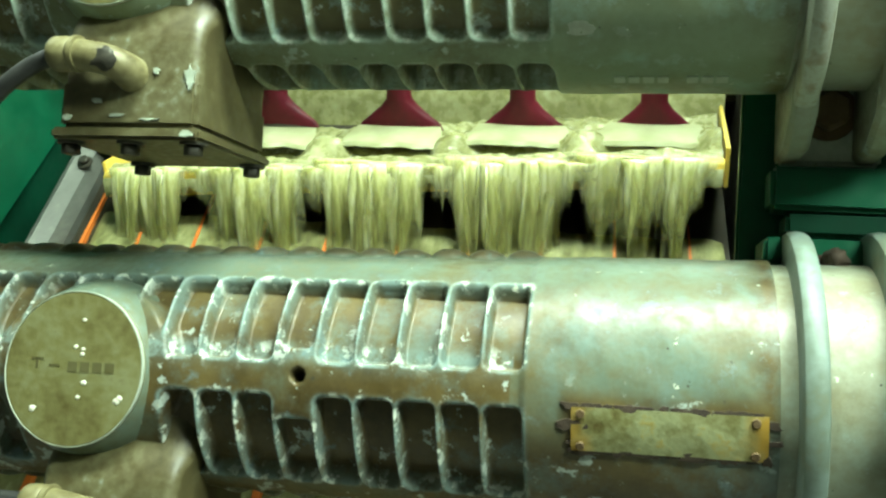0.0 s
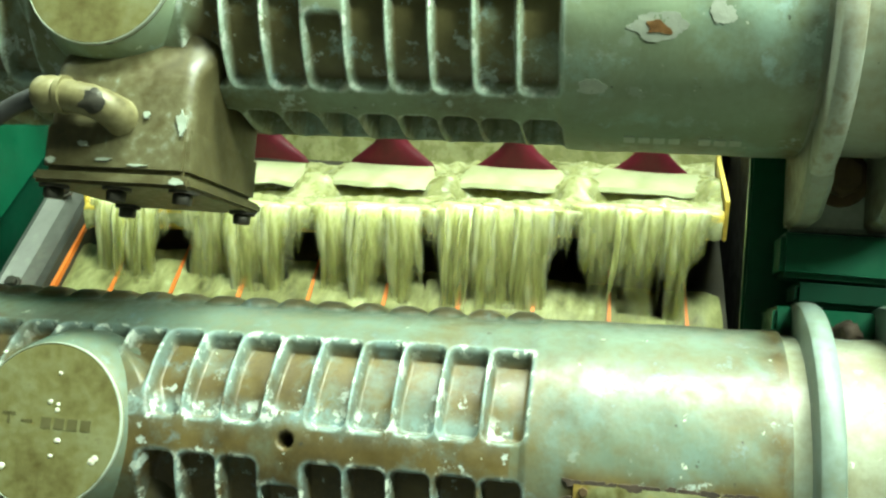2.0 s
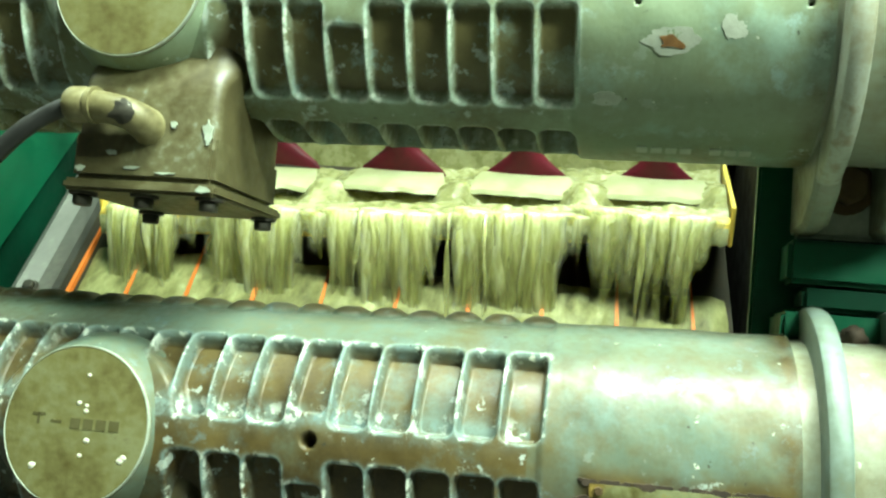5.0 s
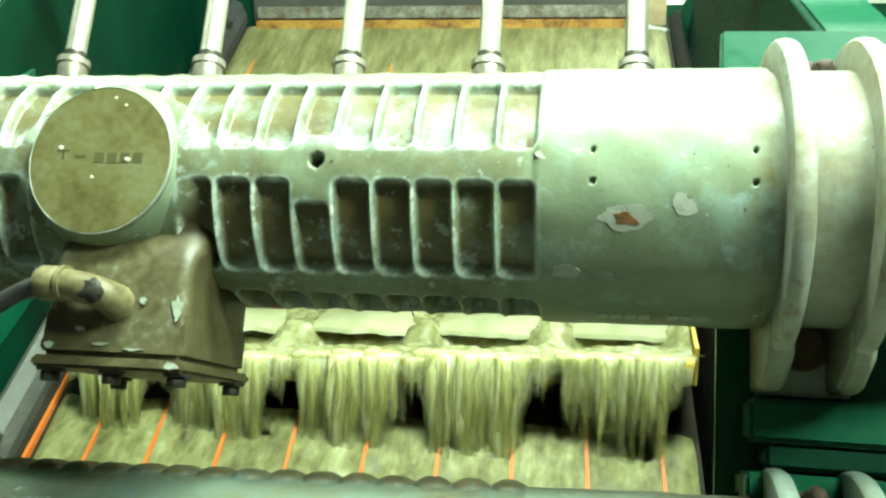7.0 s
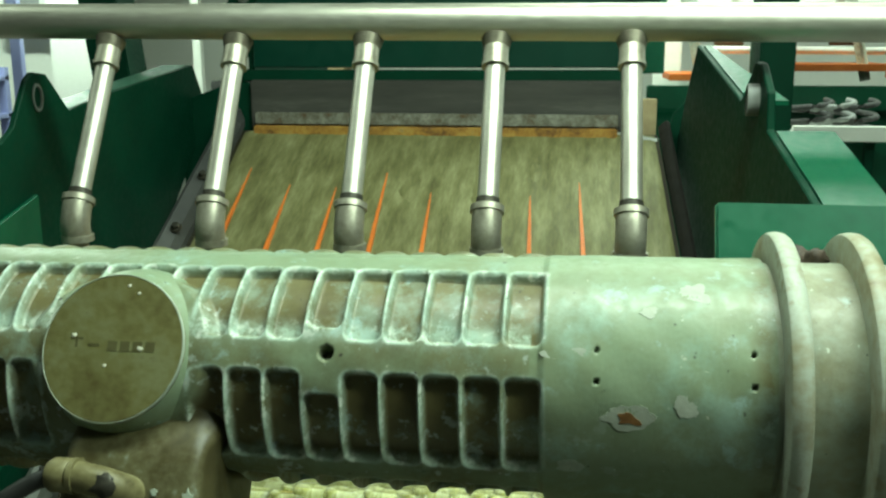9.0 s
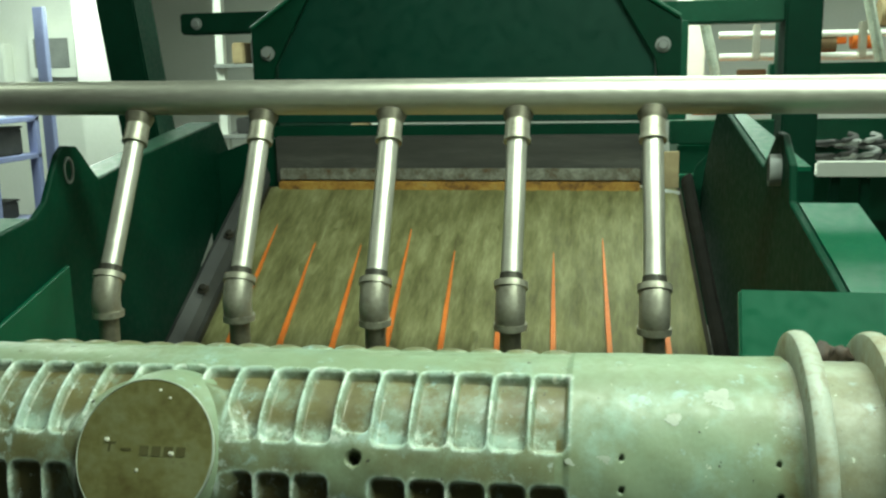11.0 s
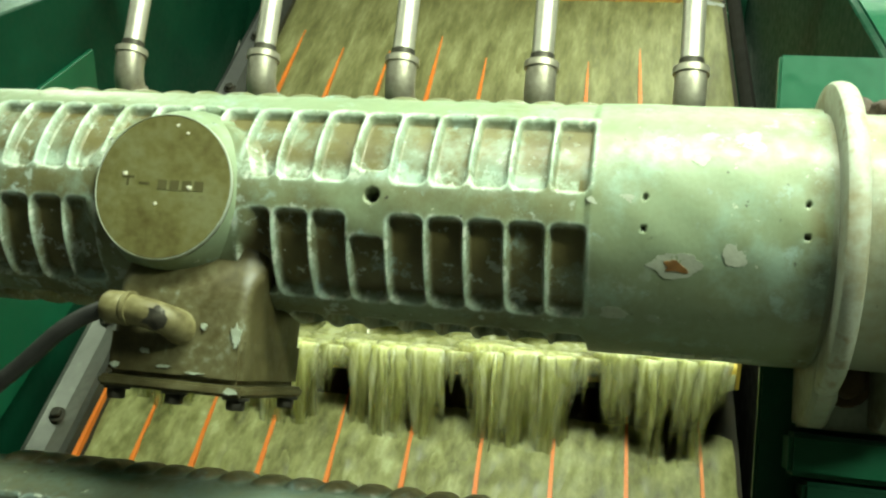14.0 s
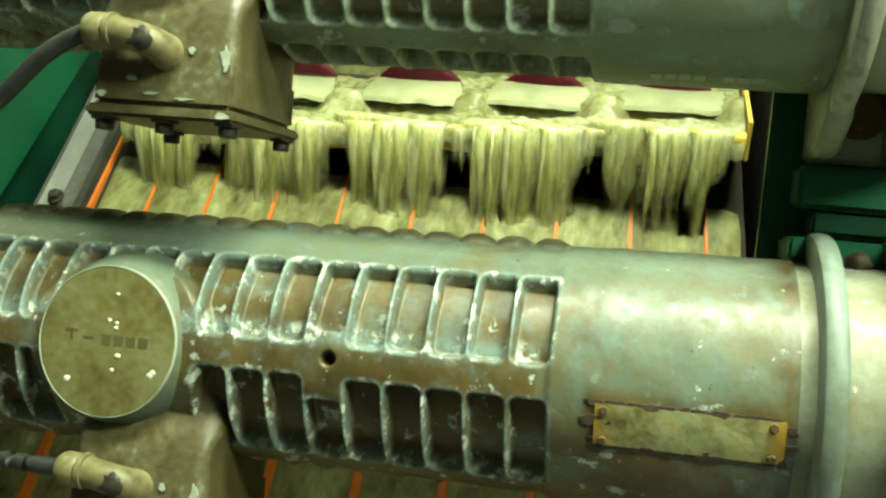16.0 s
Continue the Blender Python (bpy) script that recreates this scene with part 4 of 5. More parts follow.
part("rubber_apron", box(-0.66, 0.32, 1.58, 1.60, 1.672, 1.80, 0.004), M_RUBBER, feed, "stained grey rubber apron")
part("apron_edge", box(-0.645, 0.305, 1.566, 1.579, 1.684, 1.716, 0.003), M_APRON, feed, "pale speckled lower edge of the apron")
part("apron_strip", box(-0.648, 0.304, 1.558, 1.579, 1.656, 1.682, 0.004), M_LIP, feed, "rusty ochre strip along the apron foot")


part("corner_guard", shifted(prism([(0, 0.0), (0, 0.10), (0.02, 0.10), (0.02, 0.0)], 0.075, 0.002), (0.325, 1.60, 1.655)), M_TAN, feed, "tan stained corner guard")
part("corner_seal", pipe_path(smoothed([(0.325, 1.585, 1.70), (0.33, 1.57, 1.67), (0.37, 1.56, 1.655), (0.40, 1.56, 1.65)], 4), 0.010, 10), M_GREY, feed, "pale rubber corner seal")

# ---------------------------------------------------------------- repulp trough
trough = thing("wash_trough", "yellow polyurethane wash trough between the screen decks", "trough")
TX0, TX1 = -0.60, 0.41
TROUGH_RISE = 0.055    # the trough climbs a little towards its right end


def risen(bm):
    for v in bm.verts:
        v.co.z += TROUGH_RISE * v.co.x
    return bm


part("front_lip", risen(shifted(prism([(0.485, 1.165), (0.485, 1.198), (0.497, 1.204), (0.505, 1.196), (0.505, 1.160)], TX1 - TX0, 0.002), (TX0, 0, 0))), M_YELLOW, trough)
part("trough_floor", risen(box(TX0, TX1, 0.505, 0.78, 1.155, 1.167, 0.002)), M_YELLOW, trough)
part("back_wall", risen(box(TX0, TX1, 0.775, 0.79, 1.15, 1.31, 0.002)), M_YELLOW, trough)
for xx in (TX0 - 0.007, TX1 + 0.001):
    part("end_wall", risen(box(xx, xx + 0.006, 0.500, 0.79, 1.155, 1.218, 0.002)), M_YELLOW, trough)
# near-black bar added for the dark void under the trough
part("underside_beam", risen(box(-0.68, 0.39, 0.58, 0.70, 1.06, 1.150, 0.003)), M_DEEPSHADE, trough)

# added near-black sheets: they paint the shade in the gaps round the decks
dark_gap = thing("dark_gap_sheets", "near-black sheets added round the screen decks to keep the gaps dark", "hopper")
part("dark_side_sheet", sheared(shifted(prism([(-0.3, 0.2), (-0.3, deck_b(-0.3) + 0.02), (0.3, deck_b(0.3) + 0.06), (0.52, 1.28), (0.80, 1.30), (0.80, 0.2)], 0.008, 0), (0.428, 0, 0))), M_DEEPSHADE, dark_gap, "", False)
part("dark_side_sheet", sheared(shifted(prism([(-0.3, 0.2), (-0.3, deck_b(-0.3) - 0.02), (0.80, deck_b(0.80) - 0.02), (0.80, 0.2)], 0.008, 0), (-0.70, 0, 0))), M_DEEPSHADE, dark_gap, "", False)
part("dark_back_sheet", box(-0.72, 0.44, 0.80, 0.81, 0.2, 1.27, 0.002), M_DEEPSHADE, dark_gap)
part("dark_floor_sheet", box(-0.8, 0.5, -0.4, 0.80, 0.18, 0.2, 0.002), M_DEEPSHADE, dark_gap)
for hx in (-0.75, 0.44):
    for hy in (-0.3, 0.72):
        part("sheet_leg", box(hx - 0.03, hx + 0.03, hy - 0.03, hy + 0.03, 0.0, 0.18, 0.004), M_GREEN_SHADE, dark_gap)

# ---------------------------------------------------------------- spray manifold
NX = [-0.586, -0.354, -0.126, 0.089, 0.305]
mani = thing("spray_manifold", "stainless steel spray manifold with five dropper pipes", "pipe manifold")
MY, MZ = 0.735, 1.924
part("header_pipe", tube((-1.6, MY, MZ + 0.015), (1.5, MY, MZ - 0.011), 0.0301, 40), M_STEEL, mani)
for nx_ in NX:
    top = Vector((nx_, 0.724, 1.893))
    el = Vector((nx_ + 0.004, 0.566, 1.628))
    d = (el - top).normalized()
    dp = part("dropper_pipe", tube(top, el, 0.0165, 28), M_STEEL, mani)
    part("collar", tube(top + d * -0.006, top + d * 0.012, 0.026, 24, 0.021), M_DARKPIPE, dp)
    part("coupling", tube(top + d * 0.010, top + d * 0.044, 0.0205, 28), M_FITTING, dp)
    part("coupling_ring", tube(top + d * 0.040, top + d * 0.047, 0.0222, 28), M_FITTING, dp)
    part("weld_ring", tube(el - d * 0.034, el - d * 0.018, 0.0180, 24), M_BOLT, dp)
    elb = smoothed([el - d * 0.02, el, el + Vector((0, -0.008, -0.024)), el + Vector((0, -0.004, -0.048))], 5)
    part("elbow", pipe_path(elb, 0.0232, 22), M_FITTING, dp, "dull steel pipe elbow")
    part("elbow_ring", tube(el - d * 0.021, el - d * 0.011, 0.0262, 24), M_FITTING, dp)
    low = Vector((nx_, 0.68, 1.210))
    e2 = el + Vector((0, -0.004, -0.048))
    part("elbow_ring", tube(e2 + Vector((0, 0, 0.006)), e2 - Vector((0, 0, 0.004)), 0.0258, 24), M_FITTING, dp)
    part("lower_pipe", pipe_path(smoothed([e2, e2 + Vector((0, 0.01, -0.1)), low + Vector((0, 0, 0.12)), low + Vector((0, 0, 0.06))], 5), 0.0165, 18), M_DARKPIPE, dp, "dark wet lower pipe")
    # fan nozzle: round neck spreading into a flat skirt
    b2 = bmesh.new()
    secs = []
    for k, (z, w, t) in enumerate(((0.075, 0.021, 0.021), (0.050, 0.022, 0.021), (0.036, 0.034, 0.019), (0.02, 0.053, 0.016), (0.006, 0.071, 0.013), (-0.002, 0.077, 0.012))):
        secs.append([b2.verts.new((low.x + w * math.cos(a), low.y + t * math.sin(a) - 0.01 * (5 - k) * 0.02, low.z + z - (0.004 * math.cos(2 * a) if k == 5 else 0))) for a in [6.28318 * i / 28 for i in range(28)]])
    for a, b in zip(secs, secs[1:]):
        for i in range(28):
            b2.faces.new((a[i], a[(i + 1) % 28], b[(i + 1) % 28], b[i]))
    b2.faces.new(secs[0][::-1])
    b2.faces.new(secs[-1])
    bmesh.ops.recalc_face_normals(b2, faces=b2.faces[:])
    part("fan_nozzle", b2, M_RED, mani, "dark red fan spray nozzle")


# ---------------------------------------------------------------- slurry in the trough and falling from it
def lump_sheet(name, fn, nx, ny, mat, label, kind="stuff"):
    V = [fn(i / (nx - 1), j / (ny - 1)) for j in range(ny) for i in range(nx)]
    F = [(j * nx + i, j * nx + i + 1, (j + 1) * nx + i + 1, (j + 1) * nx + i) for j in range(ny - 1) for i in range(nx - 1)]
    me = bpy.data.meshes.new(name)
    me.from_pydata(V, [], F)
    me.polygons.foreach_set("use_smooth", np.ones(len(F), bool))
    me.materials.append(mat)
    me.update()
    return tagged(new(name, me), label, "slurry", kind=kind)


def near_nozzle(x):
    return min(abs(x - n_) for n_ in NX)


def pool_pt(u, v):
    """Overflow crest along the lip, a hollow under each fan of wash water, white ridges where two fans meet."""
    x, y = TX0 + 0.002 + u * (TX1 - TX0 - 0.004), 0.488 + v * 0.285
    dn = near_nozzle(x)
    inside = 1 / (1 + math.exp((dn - 0.078) / 0.006))
    h = 0.005 * noise.noise(Vector((x * 22, y * 26, 1.7))) + 0.004 * noise.noise(Vector((x * 60, y * 60, 5)))
    crest = 0.013 * math.exp(-((y - 0.522) / 0.020) ** 2) * (0.55 + 0.45 * inside + 0.35 * noise.noise(Vector((x * 13, 4.4, 0))))
    slot = -0.032 * inside * math.exp(-((y - 0.572) / 0.018) ** 2)
    ridge = (1 - inside) * 0.024 * math.exp(-((y - 0.60) / 0.045) ** 2)
    edge = -0.010 * max(0.0, 1 - (y - 0.488) / 0.012)
    if v == 0:
        # ragged wet film hanging over the top of the lip
        y, edge = 0.4815, -0.016 - 0.026 * max(0.0, 0.5 + noise.noise(Vector((x * 21, 9.1, 0))) + 0.4 * noise.noise(Vector((x * 70, 2.1, 0))))
    elif v < 0.02:
        y, edge = 0.4815, -0.008
    return (x, y, 1.196 + TROUGH_RISE * x + h + crest + slot + ridge + edge + 0.05 * max(0.0, v - 0.72))


lump_sheet("trough_pool", pool_pt, 220, 70, M_FOAM, "pale frothy slurry filling the wash trough")


def spill_pt(u, v):
    x = -0.62 + u * 1.04
    y = 0.765 - 0.035 * v
    return (x - 0.0, y, deck_a(0.765) + 0.004 - 0.15 * v * v + 0.003 * noise.noise(Vector((x * 30, v * 3, 2))))


lump_sheet("deck_spill", spill_pt, 120, 14, M_FOAM, "slurry spilling off the upper deck into the trough")

rng = random.Random(11)


def ribbon(width, t1, v0, thick, seed, n=20, m=14, thin=0.0, run=0.045):
    """A broad tongue of slurry: it runs over the crest, bends over the lip and falls, corrugated and ragged."""
    bm = bmesh.new()
    lay = bm.verts.layers.float.new("body")
    front, back = [], []
    for j in range(n + 1):
        s = j / n
        q = max(0.0, (s - 0.22) / 0.78)
        t = t1 * q
        if s < 0.22:
            y, z = run * (1 - s / 0.22), 0.004 * math.sin(math.pi * s / 0.44) - 0.006 * (1 - s / 0.22)
        else:
            y, z = -v0 * t, 0.004 - 4.9 * t * t
        rf, rb = [], []
        for i in range(m + 1):
            u = i / m - 0.5
            w = width * (1 - 0.16 * q + 0.30 * q * noise.noise(Vector((seed, q * 2.2, 0.3))))
            x = u * w + 0.012 * q * noise.noise(Vector((seed * 1.7, q * 3.1, u * 2)))
            k = max(0.15, 1 - (2 * abs(u)) ** 3)
            dz = 0.030 * noise.noise(Vector((seed, u * 6, 3.3))) * q
            wav = (0.0012 + 0.002 * q) * noise.noise(Vector((u * width * 60 + seed * 5, q * 2.5, 1.1)))
            rf.append(bm.verts.new((x, y - thick * k * 0.5 + wav, z + dz + thick * k * 0.4 * (1 - q))))
            rb.append(bm.verts.new((x, y + thick * k * 0.5 + wav, z + dz - thick * k * 0.4 * (1 - q))))
        front.append(rf)
        back.append(rb)
    for j in range(n):
        for i in range(m):
            bm.faces.new((front[j][i], front[j][i + 1], front[j + 1][i + 1], front[j + 1][i]))
            bm.faces.new((back[j][i], back[j + 1][i], back[j + 1][i + 1], back[j][i + 1]))
        bm.faces.new((front[j][0], front[j + 1][0], back[j + 1][0], back[j][0]))
        bm.faces.new((front[j][m], back[j][m], back[j + 1][m], front[j + 1][m]))
    for i in range(m):
        bm.faces.new((front[0][i], back[0][i], back[0][i + 1], front[0][i + 1]))
        bm.faces.new((front[n][i], front[n][i + 1], back[n][i + 1], back[n][i]))
    for j in range(n + 1):
        for i in range(m + 1):
            e_ = 1 - (2 * abs(i / m - 0.5)) ** 4
            val = 0.12 + 0.95 * e_ - 1.0 * max(0, j / n - 0.40) - thin * min(1, 2 * j / n) - 0.4 * max(0, 1 - 8 * j / n)
            front[j][i][lay] = val
            back[j][i][lay] = val
    bmesh.ops.recalc_face_normals(bm, faces=bm.faces[:])
    return bm


FALLS = []
seed = 1
# (middle, width, how thin) of the five sheets that leave the trough, one below each nozzle
for cx, cw, thin in ((-0.515, 0.135, 0.05), (-0.325, 0.185, 0.0), (-0.118, 0.192, 0.02), (0.088, 0.182, 0.03), (0.298, 0.215, 0.34)):
    tongues = [(0.0, 1.14, 0.08 + thin, 0.08)] + [(o_, w_, thin, 0.14) for o_, w_ in ((-0.30, 0.36), (0.04, 0.42), (0.31, 0.34), (-0.08, 0.22), (0.20, 0.18))]
    for k, (o_, w_, th_, v_) in enumerate(tongues):
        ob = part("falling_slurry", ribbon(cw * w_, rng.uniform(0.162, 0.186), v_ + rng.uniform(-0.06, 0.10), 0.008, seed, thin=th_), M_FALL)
        tagged(ob, "broad sheet of olive slurry falling from the trough lip" if k == 0 else "tongue of olive slurry falling from the trough lip", "slurry stream", "slurry streams")
        x_ = cx + cw * o_
        FALLS.append((ob, x_, 0.492 - 0.002 * k, 1.203 + TROUGH_RISE * x_, seed))
        seed += 1
for x_ in (-0.418, -0.222, -0.014, 0.188):
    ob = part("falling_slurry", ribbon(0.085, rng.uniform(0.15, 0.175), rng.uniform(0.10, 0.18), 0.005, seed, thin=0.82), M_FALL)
    tagged(ob, "thin torn veil of slurry between two falling sheets", "slurry stream", "slurry streams")
    FALLS.append((ob, x_, 0.486, 1.200 + TROUGH_RISE * x_, seed))
    seed += 1
for k in range(8):
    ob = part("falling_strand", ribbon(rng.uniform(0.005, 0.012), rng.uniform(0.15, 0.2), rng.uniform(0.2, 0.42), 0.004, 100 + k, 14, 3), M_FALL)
    tagged(ob, "thin strand of slurry falling from the trough lip", "slurry stream", "slurry strands")
    x_ = rng.uniform(TX0 + 0.04, TX1 - 0.02)
    FALLS.append((ob, x_, 0.486, 1.203 + TROUGH_RISE * x_, 100 + k))


def splash_pt(u, v):
    x, y = -0.64 + u * 0.98, 0.515 - 0.20 * v
    h = math.sin(math.pi * v) * (0.002 + 0.009 * abs(noise.noise(Vector((x * 16, v * 4, 6.1)))) + 0.005 * noise.noise(Vector((x * 50, v * 6, 2.2))))
    return (x - LEAN_DECK * (y - 0.9), y, deck_b(y) + 0.001 + 0.003 * math.sin(math.pi * v) ** 2 + 0.6 * max(0.0, h) - (0.006 if v in (0, 1) else 0))


lump_sheet("splash_line", splash_pt, 190, 40, M_SLURRY_B, "froth where the falling slurry strikes the lower deck")

# fan shaped jets under the nozzles
FANS = []
for nx_ in NX:
    bm = bmesh.new()
    n = 26
    rows_ = []
    for j in range(13):
        s = j / 12
        ring_ = []
        for i in range(n + 1):
            u = 2 * i / n - 1
            # out from the skirt, over a rounded front edge, and tucked back under it
            f = min(1.0, s / 0.7)
            out = 0.092 * f * (1 - 0.22 * u * u) * (1 + 0.10 * noise.noise(Vector((nx_ * 9, u * 3, 1.0))))
            drop = 0.002 + 0.005 * f * f + 0.010 * abs(u) ** 3 * f
            if s > 0.7:
                g = (s - 0.7) / 0.3
                out += 0.003 * math.sin(math.pi * g) - 0.048 * g * g
                drop += 0.014 * math.sqrt(g)
            ring_.append(bm.verts.new((u * (0.074 + 0.020 * f), -out, -drop + 0.002 * f * noise.noise(Vector((nx_ * 5, u * 5, s * 2))))))
        rows_.append(ring_)
    for p, q in zip(rows_, rows_[1:]):
        for i in range(n):
            bm.faces.new((p[i], p[i + 1], q[i + 1], q[i]))
    bmesh.ops.recalc_face_normals(bm, faces=bm.faces[:])
    ob = part("fan_jet", bm, M_FAN)
    tagged(ob, "pale fan of wash water spreading from a red nozzle", "water jet", "water jets")
    FANS.append((ob, nx_, 0.672, 1.219 + 0.6 * TROUGH_RISE * nx_))


def lump(seed, sx, sy, sz, mat, name, label, group):
    ob = part(name, shifted(lump_mesh(seed, sx, sz, sy), (0, 0, 0)), mat)
    for v in ob.data.vertices:
        v.co = (v.co.x, v.co.z, v.co.y)
    ob.data.flip_normals()
    return tagged(ob, label, "slurry", group)


RIPPLES = []
for k in range(22):
    ob = lump(k, rng.uniform(0.008, 0.03), rng.uniform(0.03, 0.075), 0.003, M_SLURRY_B if k % 2 else M_SLURRY, "slurry_ripple", "flat ripple of slurry running down a screen deck", "slurry ripples")
    RIPPLES.append((ob, deck_b if k % 2 else deck_a, rng.uniform(-0.60, 0.33) if k % 2 else rng.uniform(-0.58, 0.40), 0.43 if k % 2 else 1.45, -0.12 if k % 2 else 0.82, rng.uniform(1.3, 2.4), rng.random()))


# ---------------------------------------------------------------- the hall behind
def simple(name, bm, mat, label, category, group=""):
    return tagged(part(name, bm, mat, None, "", False), label, category, group)


simple("partition_panel", box(-3.33, -3.0, 5.0, 5.12, 0, 3.3, 0.01), M_WHITE, "tall white painted partition panel", "partition")
simple("partition_panel", box(-5.6, -3.46, 5.9, 6.0, 0, 3.3, 0.01), M_WHITE, "tall white painted partition panel", "partition")
simple("column", box(0.57, 0.73, 5.0, 5.16, 0, 3.45, 0.01), M_WHITE, "white painted square column", "column")
rack = thing("storage_rack", "lilac blue steel storage rack with dark goods", "storage rack")
for rx in (-4.95, -3.88, -3.42):
    for ry in (4.7, 5.2):
        part("post", box(rx, rx + 0.07, ry, ry + 0.05, 0, 2.4 if rx > -3.5 else 1.75, 0.004), M_LILAC, rack)
for rz in (0.5, 0.95, 1.40, 1.66):
    part("shelf", box(-4.95, -3.81, 4.7, 5.25, rz, rz + 0.035, 0.004), M_LILAC, rack)
rg = random.Random(5)
for rz in (0.535, 0.985, 1.435):
    gx = -4.85
    while gx < -4.0:
        w, h = rg.uniform(0.1, 0.26), rg.uniform(0.1, 0.2)
        g = thing("storage_bin", "dark plastic bin standing on the storage rack", "bin", "bins on the rack")
        g.location = (gx, 4.85, rz)
        part("bin_body", box(0, w, 0, 0.28, 0, h, 0.01), rg.choice((M_DARK, M_DARK, M_LILAC, M_GREY)), g)
        part("bin_rim", box(-0.006, w + 0.006, -0.006, 0.286, h, h + 0.015, 0.004), M_DARK, g)
        gx += w + rg.uniform(0.03, 0.12)
bk = thing("bucket", "white plastic bucket on the rack", "bucket")
bk.location = (-3.98, 4.95, 1.695)
part("bucket_body", lathe([(0, 0.10), (0.18, 0.125), (0.19, 0.13)], 24, "Z"), M_WHITE, bk)
part("bucket_rim", shifted(lathe([(0.185, 0.134), (0.2, 0.134)], 24, "Z"), (0, 0, 0)), M_LILAC, bk)
for sx_, sz_, w_, h_ in ((-4.75, 1.92, 0.34, 0.3), (-4.2, 1.95, 0.4, 0.36), (-3.72, 1.86, 0.2, 0.46)):
    cab = thing("wall_cabinet", "pale wall cabinet with a dark window", "cabinet", "wall cabinets")
    part("cabinet_body", box(sx_, sx_ + w_, 5.78, 5.895, sz_, sz_ + h_, 0.01), M_WHITE, cab)
    part("cabinet_window", box(sx_ + 0.05, sx_ + w_ - 0.06, 5.772, 5.779, sz_ + 0.08, sz_ + h_ - 0.06, 0.004), M_GREY, cab)

shelf2 = thing("parts_shelf", "grey steel shelf crowded with tan goods", "shelf")
for rx in (-2.6, -1.35):
    part("post", box(rx, rx + 0.06, 5.6, 5.66, 0, 2.5, 0.004), M_WHITE, shelf2)
for rz in (1.0, 1.5, 2.0):
    part("shelf", box(-2.6, -1.29, 5.55, 5.95, rz, rz + 0.03, 0.004), M_GREY, shelf2)
for k in range(16):
    g = simple("goods_box", box(0, rg.uniform(0.08, 0.2), 0, 0.2, 0, rg.uniform(0.1, 0.3), 0.01), rg.choice((M_TAN, M_WHITE, M_DARK, M_TAN)), "small packed box on the parts shelf", "box", "boxes on the shelf")
    g.location = (-2.5 + 0.145 * (k % 8), 5.65, 1.53 if k < 8 else 2.03)

lf = thing("rear_frame", "dark green steel portal frame behind the feed box", "frame")
bm = box(-1.24, -1.10, 2.20, 2.34, 0, 3.0, 0.006)
for v in bm.verts:
    v.co.x -= 0.30 * max(0.0, v.co.z - 1.75)
part("post", bm, M_GREEN_SHADE, lf, "leaning dark green post")
part("post", box(0.735, 0.84, 2.20, 2.34, 0, 3.0, 0.006), M_GREEN_SHADE, lf)
part("cross_beam", box(-1.22, -0.68, 2.22, 2.32, 2.10, 2.17, 0.006), M_GREEN_SHADE, lf)
part("brace", tube((-0.82, 2.27, 2.16), (-0.70, 2.27, 2.42), 0.03, 12), M_GREEN_SHADE, lf)
part("beam_bolt", hexbolt(0.014, 0.01), M_GREY, lf).matrix_basis = pose(-1.16, 2.22, 2.135, 90)
part("cross_beam", box(0.367, 0.735, 2.22, 2.32, 2.09, 2.16, 0.006), M_GREEN, lf)
part("gusset", shifted(prism([(0, 0), (0, 0.22), (0.02, 0.22), (0.02, 0)], 0.16, 0.002), (-0.9, 2.2, 1.85)), M_GREEN, lf)
part("gusset", shifted(prism([(0, 0), (0, 0.30), (0.02, 0.30), (0.02, 0)], 0.07, 0.002), (0.382, 2.2, 1.80)), M_GREEN, lf)

m2 = thing("neighbour_machine", "green screening machine with orange panels further back", "machine")
part("beam", box(0.50, 2.9, 4.2, 4.3, 1.56, 1.68, 0.006), M_GREEN, m2)
part("beam", box(0.50, 2.9, 4.0, 4.1, 1.20, 1.42, 0.006), M_GREEN, m2)
part("beam", box(1.0, 3.2, 4.3, 4.4, 1.90, 1.96, 0.006), M_GREEN, m2)
part("post", box(1.02, 1.20, 4.15, 4.33, 0, 2.6, 0.006), M_GREEN_SHADE, m2)
part("post", box(2.3, 2.48, 4.15, 4.33, 0, 2.6, 0.006), M_GREEN_SHADE, m2)
part("side_tank", box(0.55, 2.9, 4.35, 5.2, 0.55, 1.55, 0.01), M_GREEN, m2)
for k in range(3):
    part("orange_panel", box(0.62 + 0.62 * k, 1.16 + 0.62 * k, 4.36, 4.95, 1.70 + 0.05 * (k % 2), 1.735 + 0.05 * (k % 2), 0.004), M_ORANGE, m2, "orange screen panel")
for k in range(6):
    part("brace", tube((0.80 + 0.42 * k, 4.5, 1.70), (0.62 + 0.42 * k, 4.5, 2.45), 0.028, 10), M_GREEN if k % 2 else M_PALE, m2)
for k, z in enumerate((1.86, 2.0, 2.12)):
    part("pipe", tube((0.78, 4.62 + 0.05 * k, z), (2.9, 4.62 + 0.05 * k, z - 0.02), 0.02, 12), M_WHITE, m2, "white pipe")
for k in range(9):
    part("orange_panel", box(0.9 + 0.21 * k, 1.06 + 0.21 * k, 4.85, 4.9, 1.88 + 0.09 * (k % 3), 1.93 + 0.09 * (k % 3), 0.004), M_ORANGE if k % 3 else M_RUST, m2)
for k in range(7):
    part("pipe_valve", box(0.95 + 0.27 * k, 0.985 + 0.27 * k, 4.58, 4.64, 1.98, 2.17, 0.006), M_WHITE if k % 2 else M_STEEL, m2, "pale pipe valve")
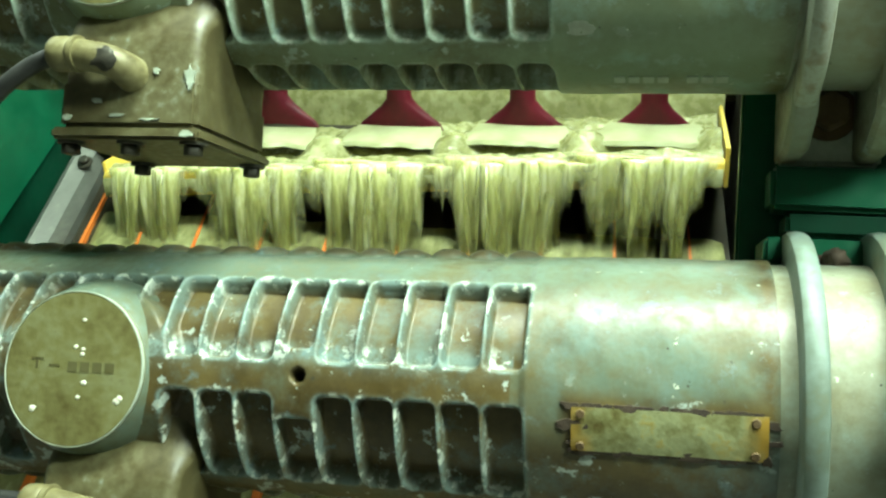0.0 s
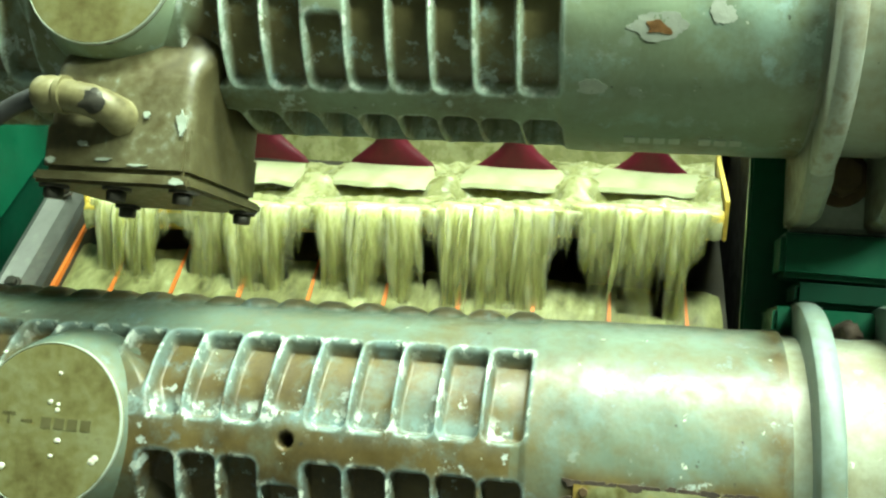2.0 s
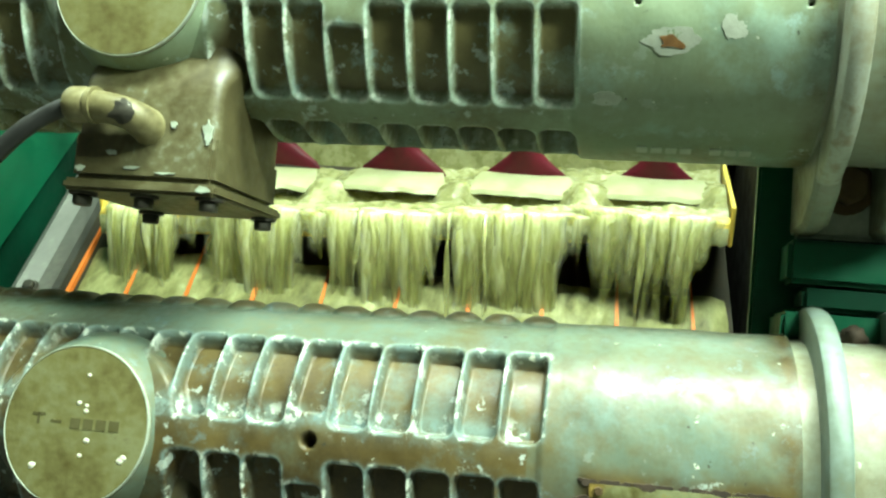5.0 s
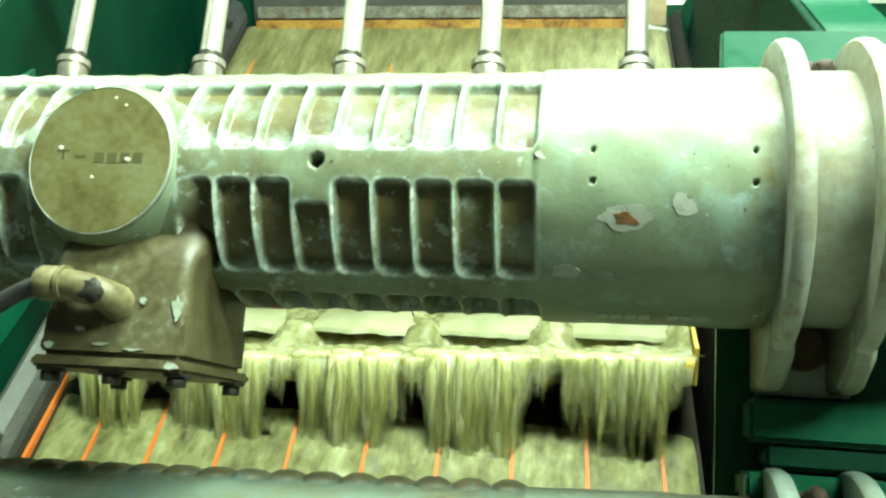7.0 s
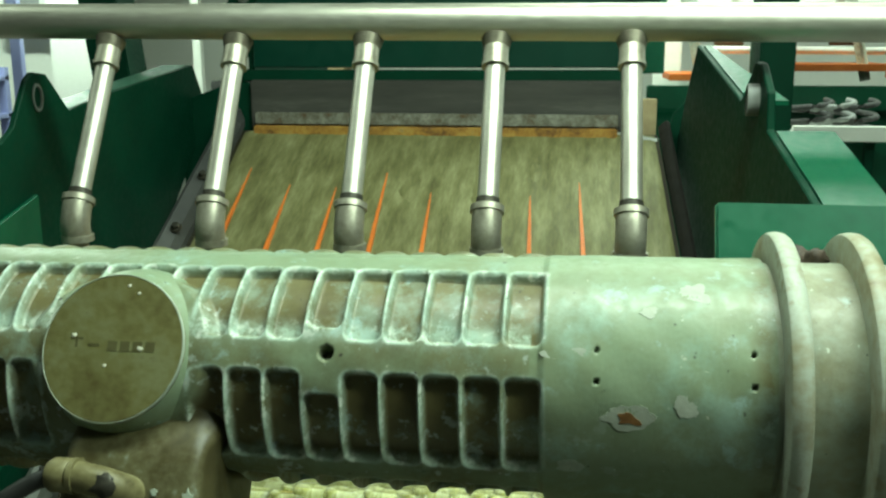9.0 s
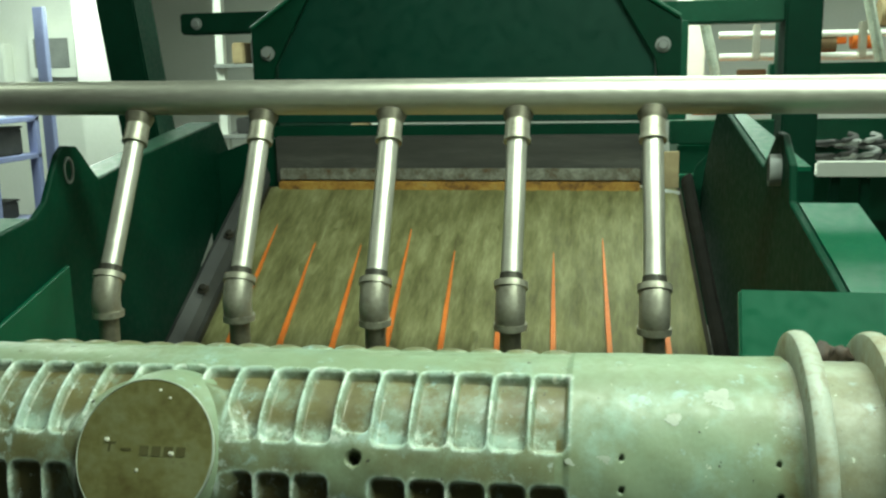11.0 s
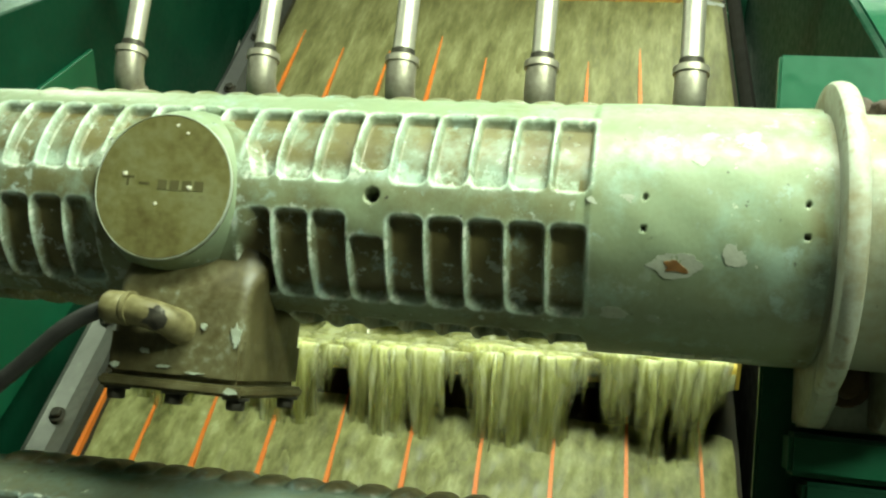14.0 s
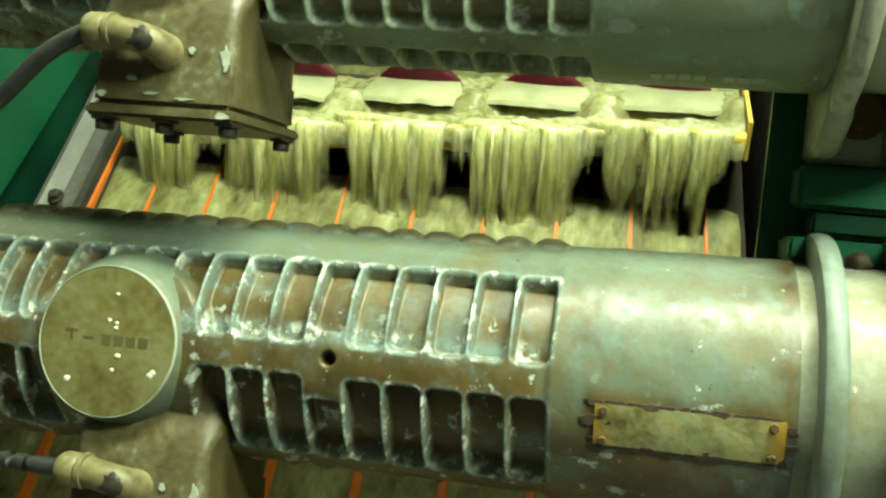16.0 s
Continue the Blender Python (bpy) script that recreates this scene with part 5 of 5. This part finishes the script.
for k in range(6):
    part("hose_reel", tube((1.28 + 0.2 * k, 4.75, 2.06 + 0.02 * (k % 2)), (1.40 + 0.2 * k, 4.75, 2.06 + 0.02 * (k % 2)), 0.05, 16), M_ORANGE if k % 2 else M_RUST, m2, "orange rubber reel")
part("tan_roll", tube((1.62, 4.78, 2.22), (1.98, 4.78, 2.22), 0.075, 20), M_TAN, m2, "tan cloth roll")
tr = thing("white_chute", "white sloping plastic chute beside the neighbour machine", "chute")
part("chute_side", shifted(prism([(0, 1.50), (0, 1.57), (0.03, 1.57), (0.03, 1.50)], 0.42, 0.004), (1.12, 3.6, -0.04)), M_WHITE, tr)
part("chute_floor", box(1.12, 1.54, 3.63, 4.0, 1.46, 1.48, 0.004), M_WHITE, tr)
for k in range(3):
    part("chute_leg", box(1.2 + 0.13 * k, 1.24 + 0.13 * k, 3.7, 3.74, 0, 1.46, 0.002), M_GREEN_SHADE, tr)
for k in range(3):
    hs = simple("coiled_hose", pipe_path([(1.23 + 0.10 * k + 0.09 * math.cos(a), 3.8 + 0.09 * math.sin(a), 1.50 + 0.01 * a) for a in [0.4 * i for i in range(34)]], 0.013, 8), M_GREY if k % 2 else M_DARK, "coiled hose lying in the white chute", "hose", "hoses")


# ---------------------------------------------------------------- what moves
def motions():
    times = [0.2 * i for i in range(81)]
    for ob, x, y, z, sd in FALLS:
        rows = []
        for t in times:
            a = noise.noise(Vector((sd * 3.7, t * 2.6, 0.5)))
            b = noise.noise(Vector((sd * 5.1, t * 3.1, 7.5)))
            rows.append((t, pose(x + (0.016 if sd < 100 else 0.026) * a, y + 0.004 * b, z + 0.003 * b, 4 * a, 4 * b, 9 * a)))
        walk(ob, rows)
    for k, (ob, x, y, z) in enumerate(FANS):
        walk(ob, [(t, pose(x, y, z, 2.0 * noise.noise(Vector((k * 4.1, t * 2.1, 0))), 1.5 * noise.noise(Vector((k * 2.1, t * 2.1, 4))), 0)) for t in times])
    for ob, fn, x, ya, yb, period, phase in RIPPLES:
        # down the deck with the stream, then back beneath the screen cloth
        rows, t = [], -phase * period
        tilt = math.degrees(math.atan(SLOPE))
        keys = []
        while t < 17.5:
            keys += [(t, ya, 0.004), (t + period * 0.4, ya + (yb - ya) * 0.5, 0.005), (t + period * 0.8, yb, 0.004), (t + period * 0.84, yb, -0.014), (t + period * 0.96, ya, -0.014)]
            t += period
        t0, out = [k_[0] for k_ in keys], []
        for i in range(161):
            tt = 0.1 * i
            j = max(n_ for n_ in range(len(t0)) if t0[n_] <= tt)
            f = (tt - t0[j]) / (t0[j + 1] - t0[j])
            y = keys[j][1] + (keys[j + 1][1] - keys[j][1]) * f
            h = keys[j][2] + (keys[j + 1][2] - keys[j][2]) * f
            out.append((tt, pose(x - LEAN_DECK * (y - 0.9), y, fn(y) + h, tilt)))
        walk(ob, out)


motions()
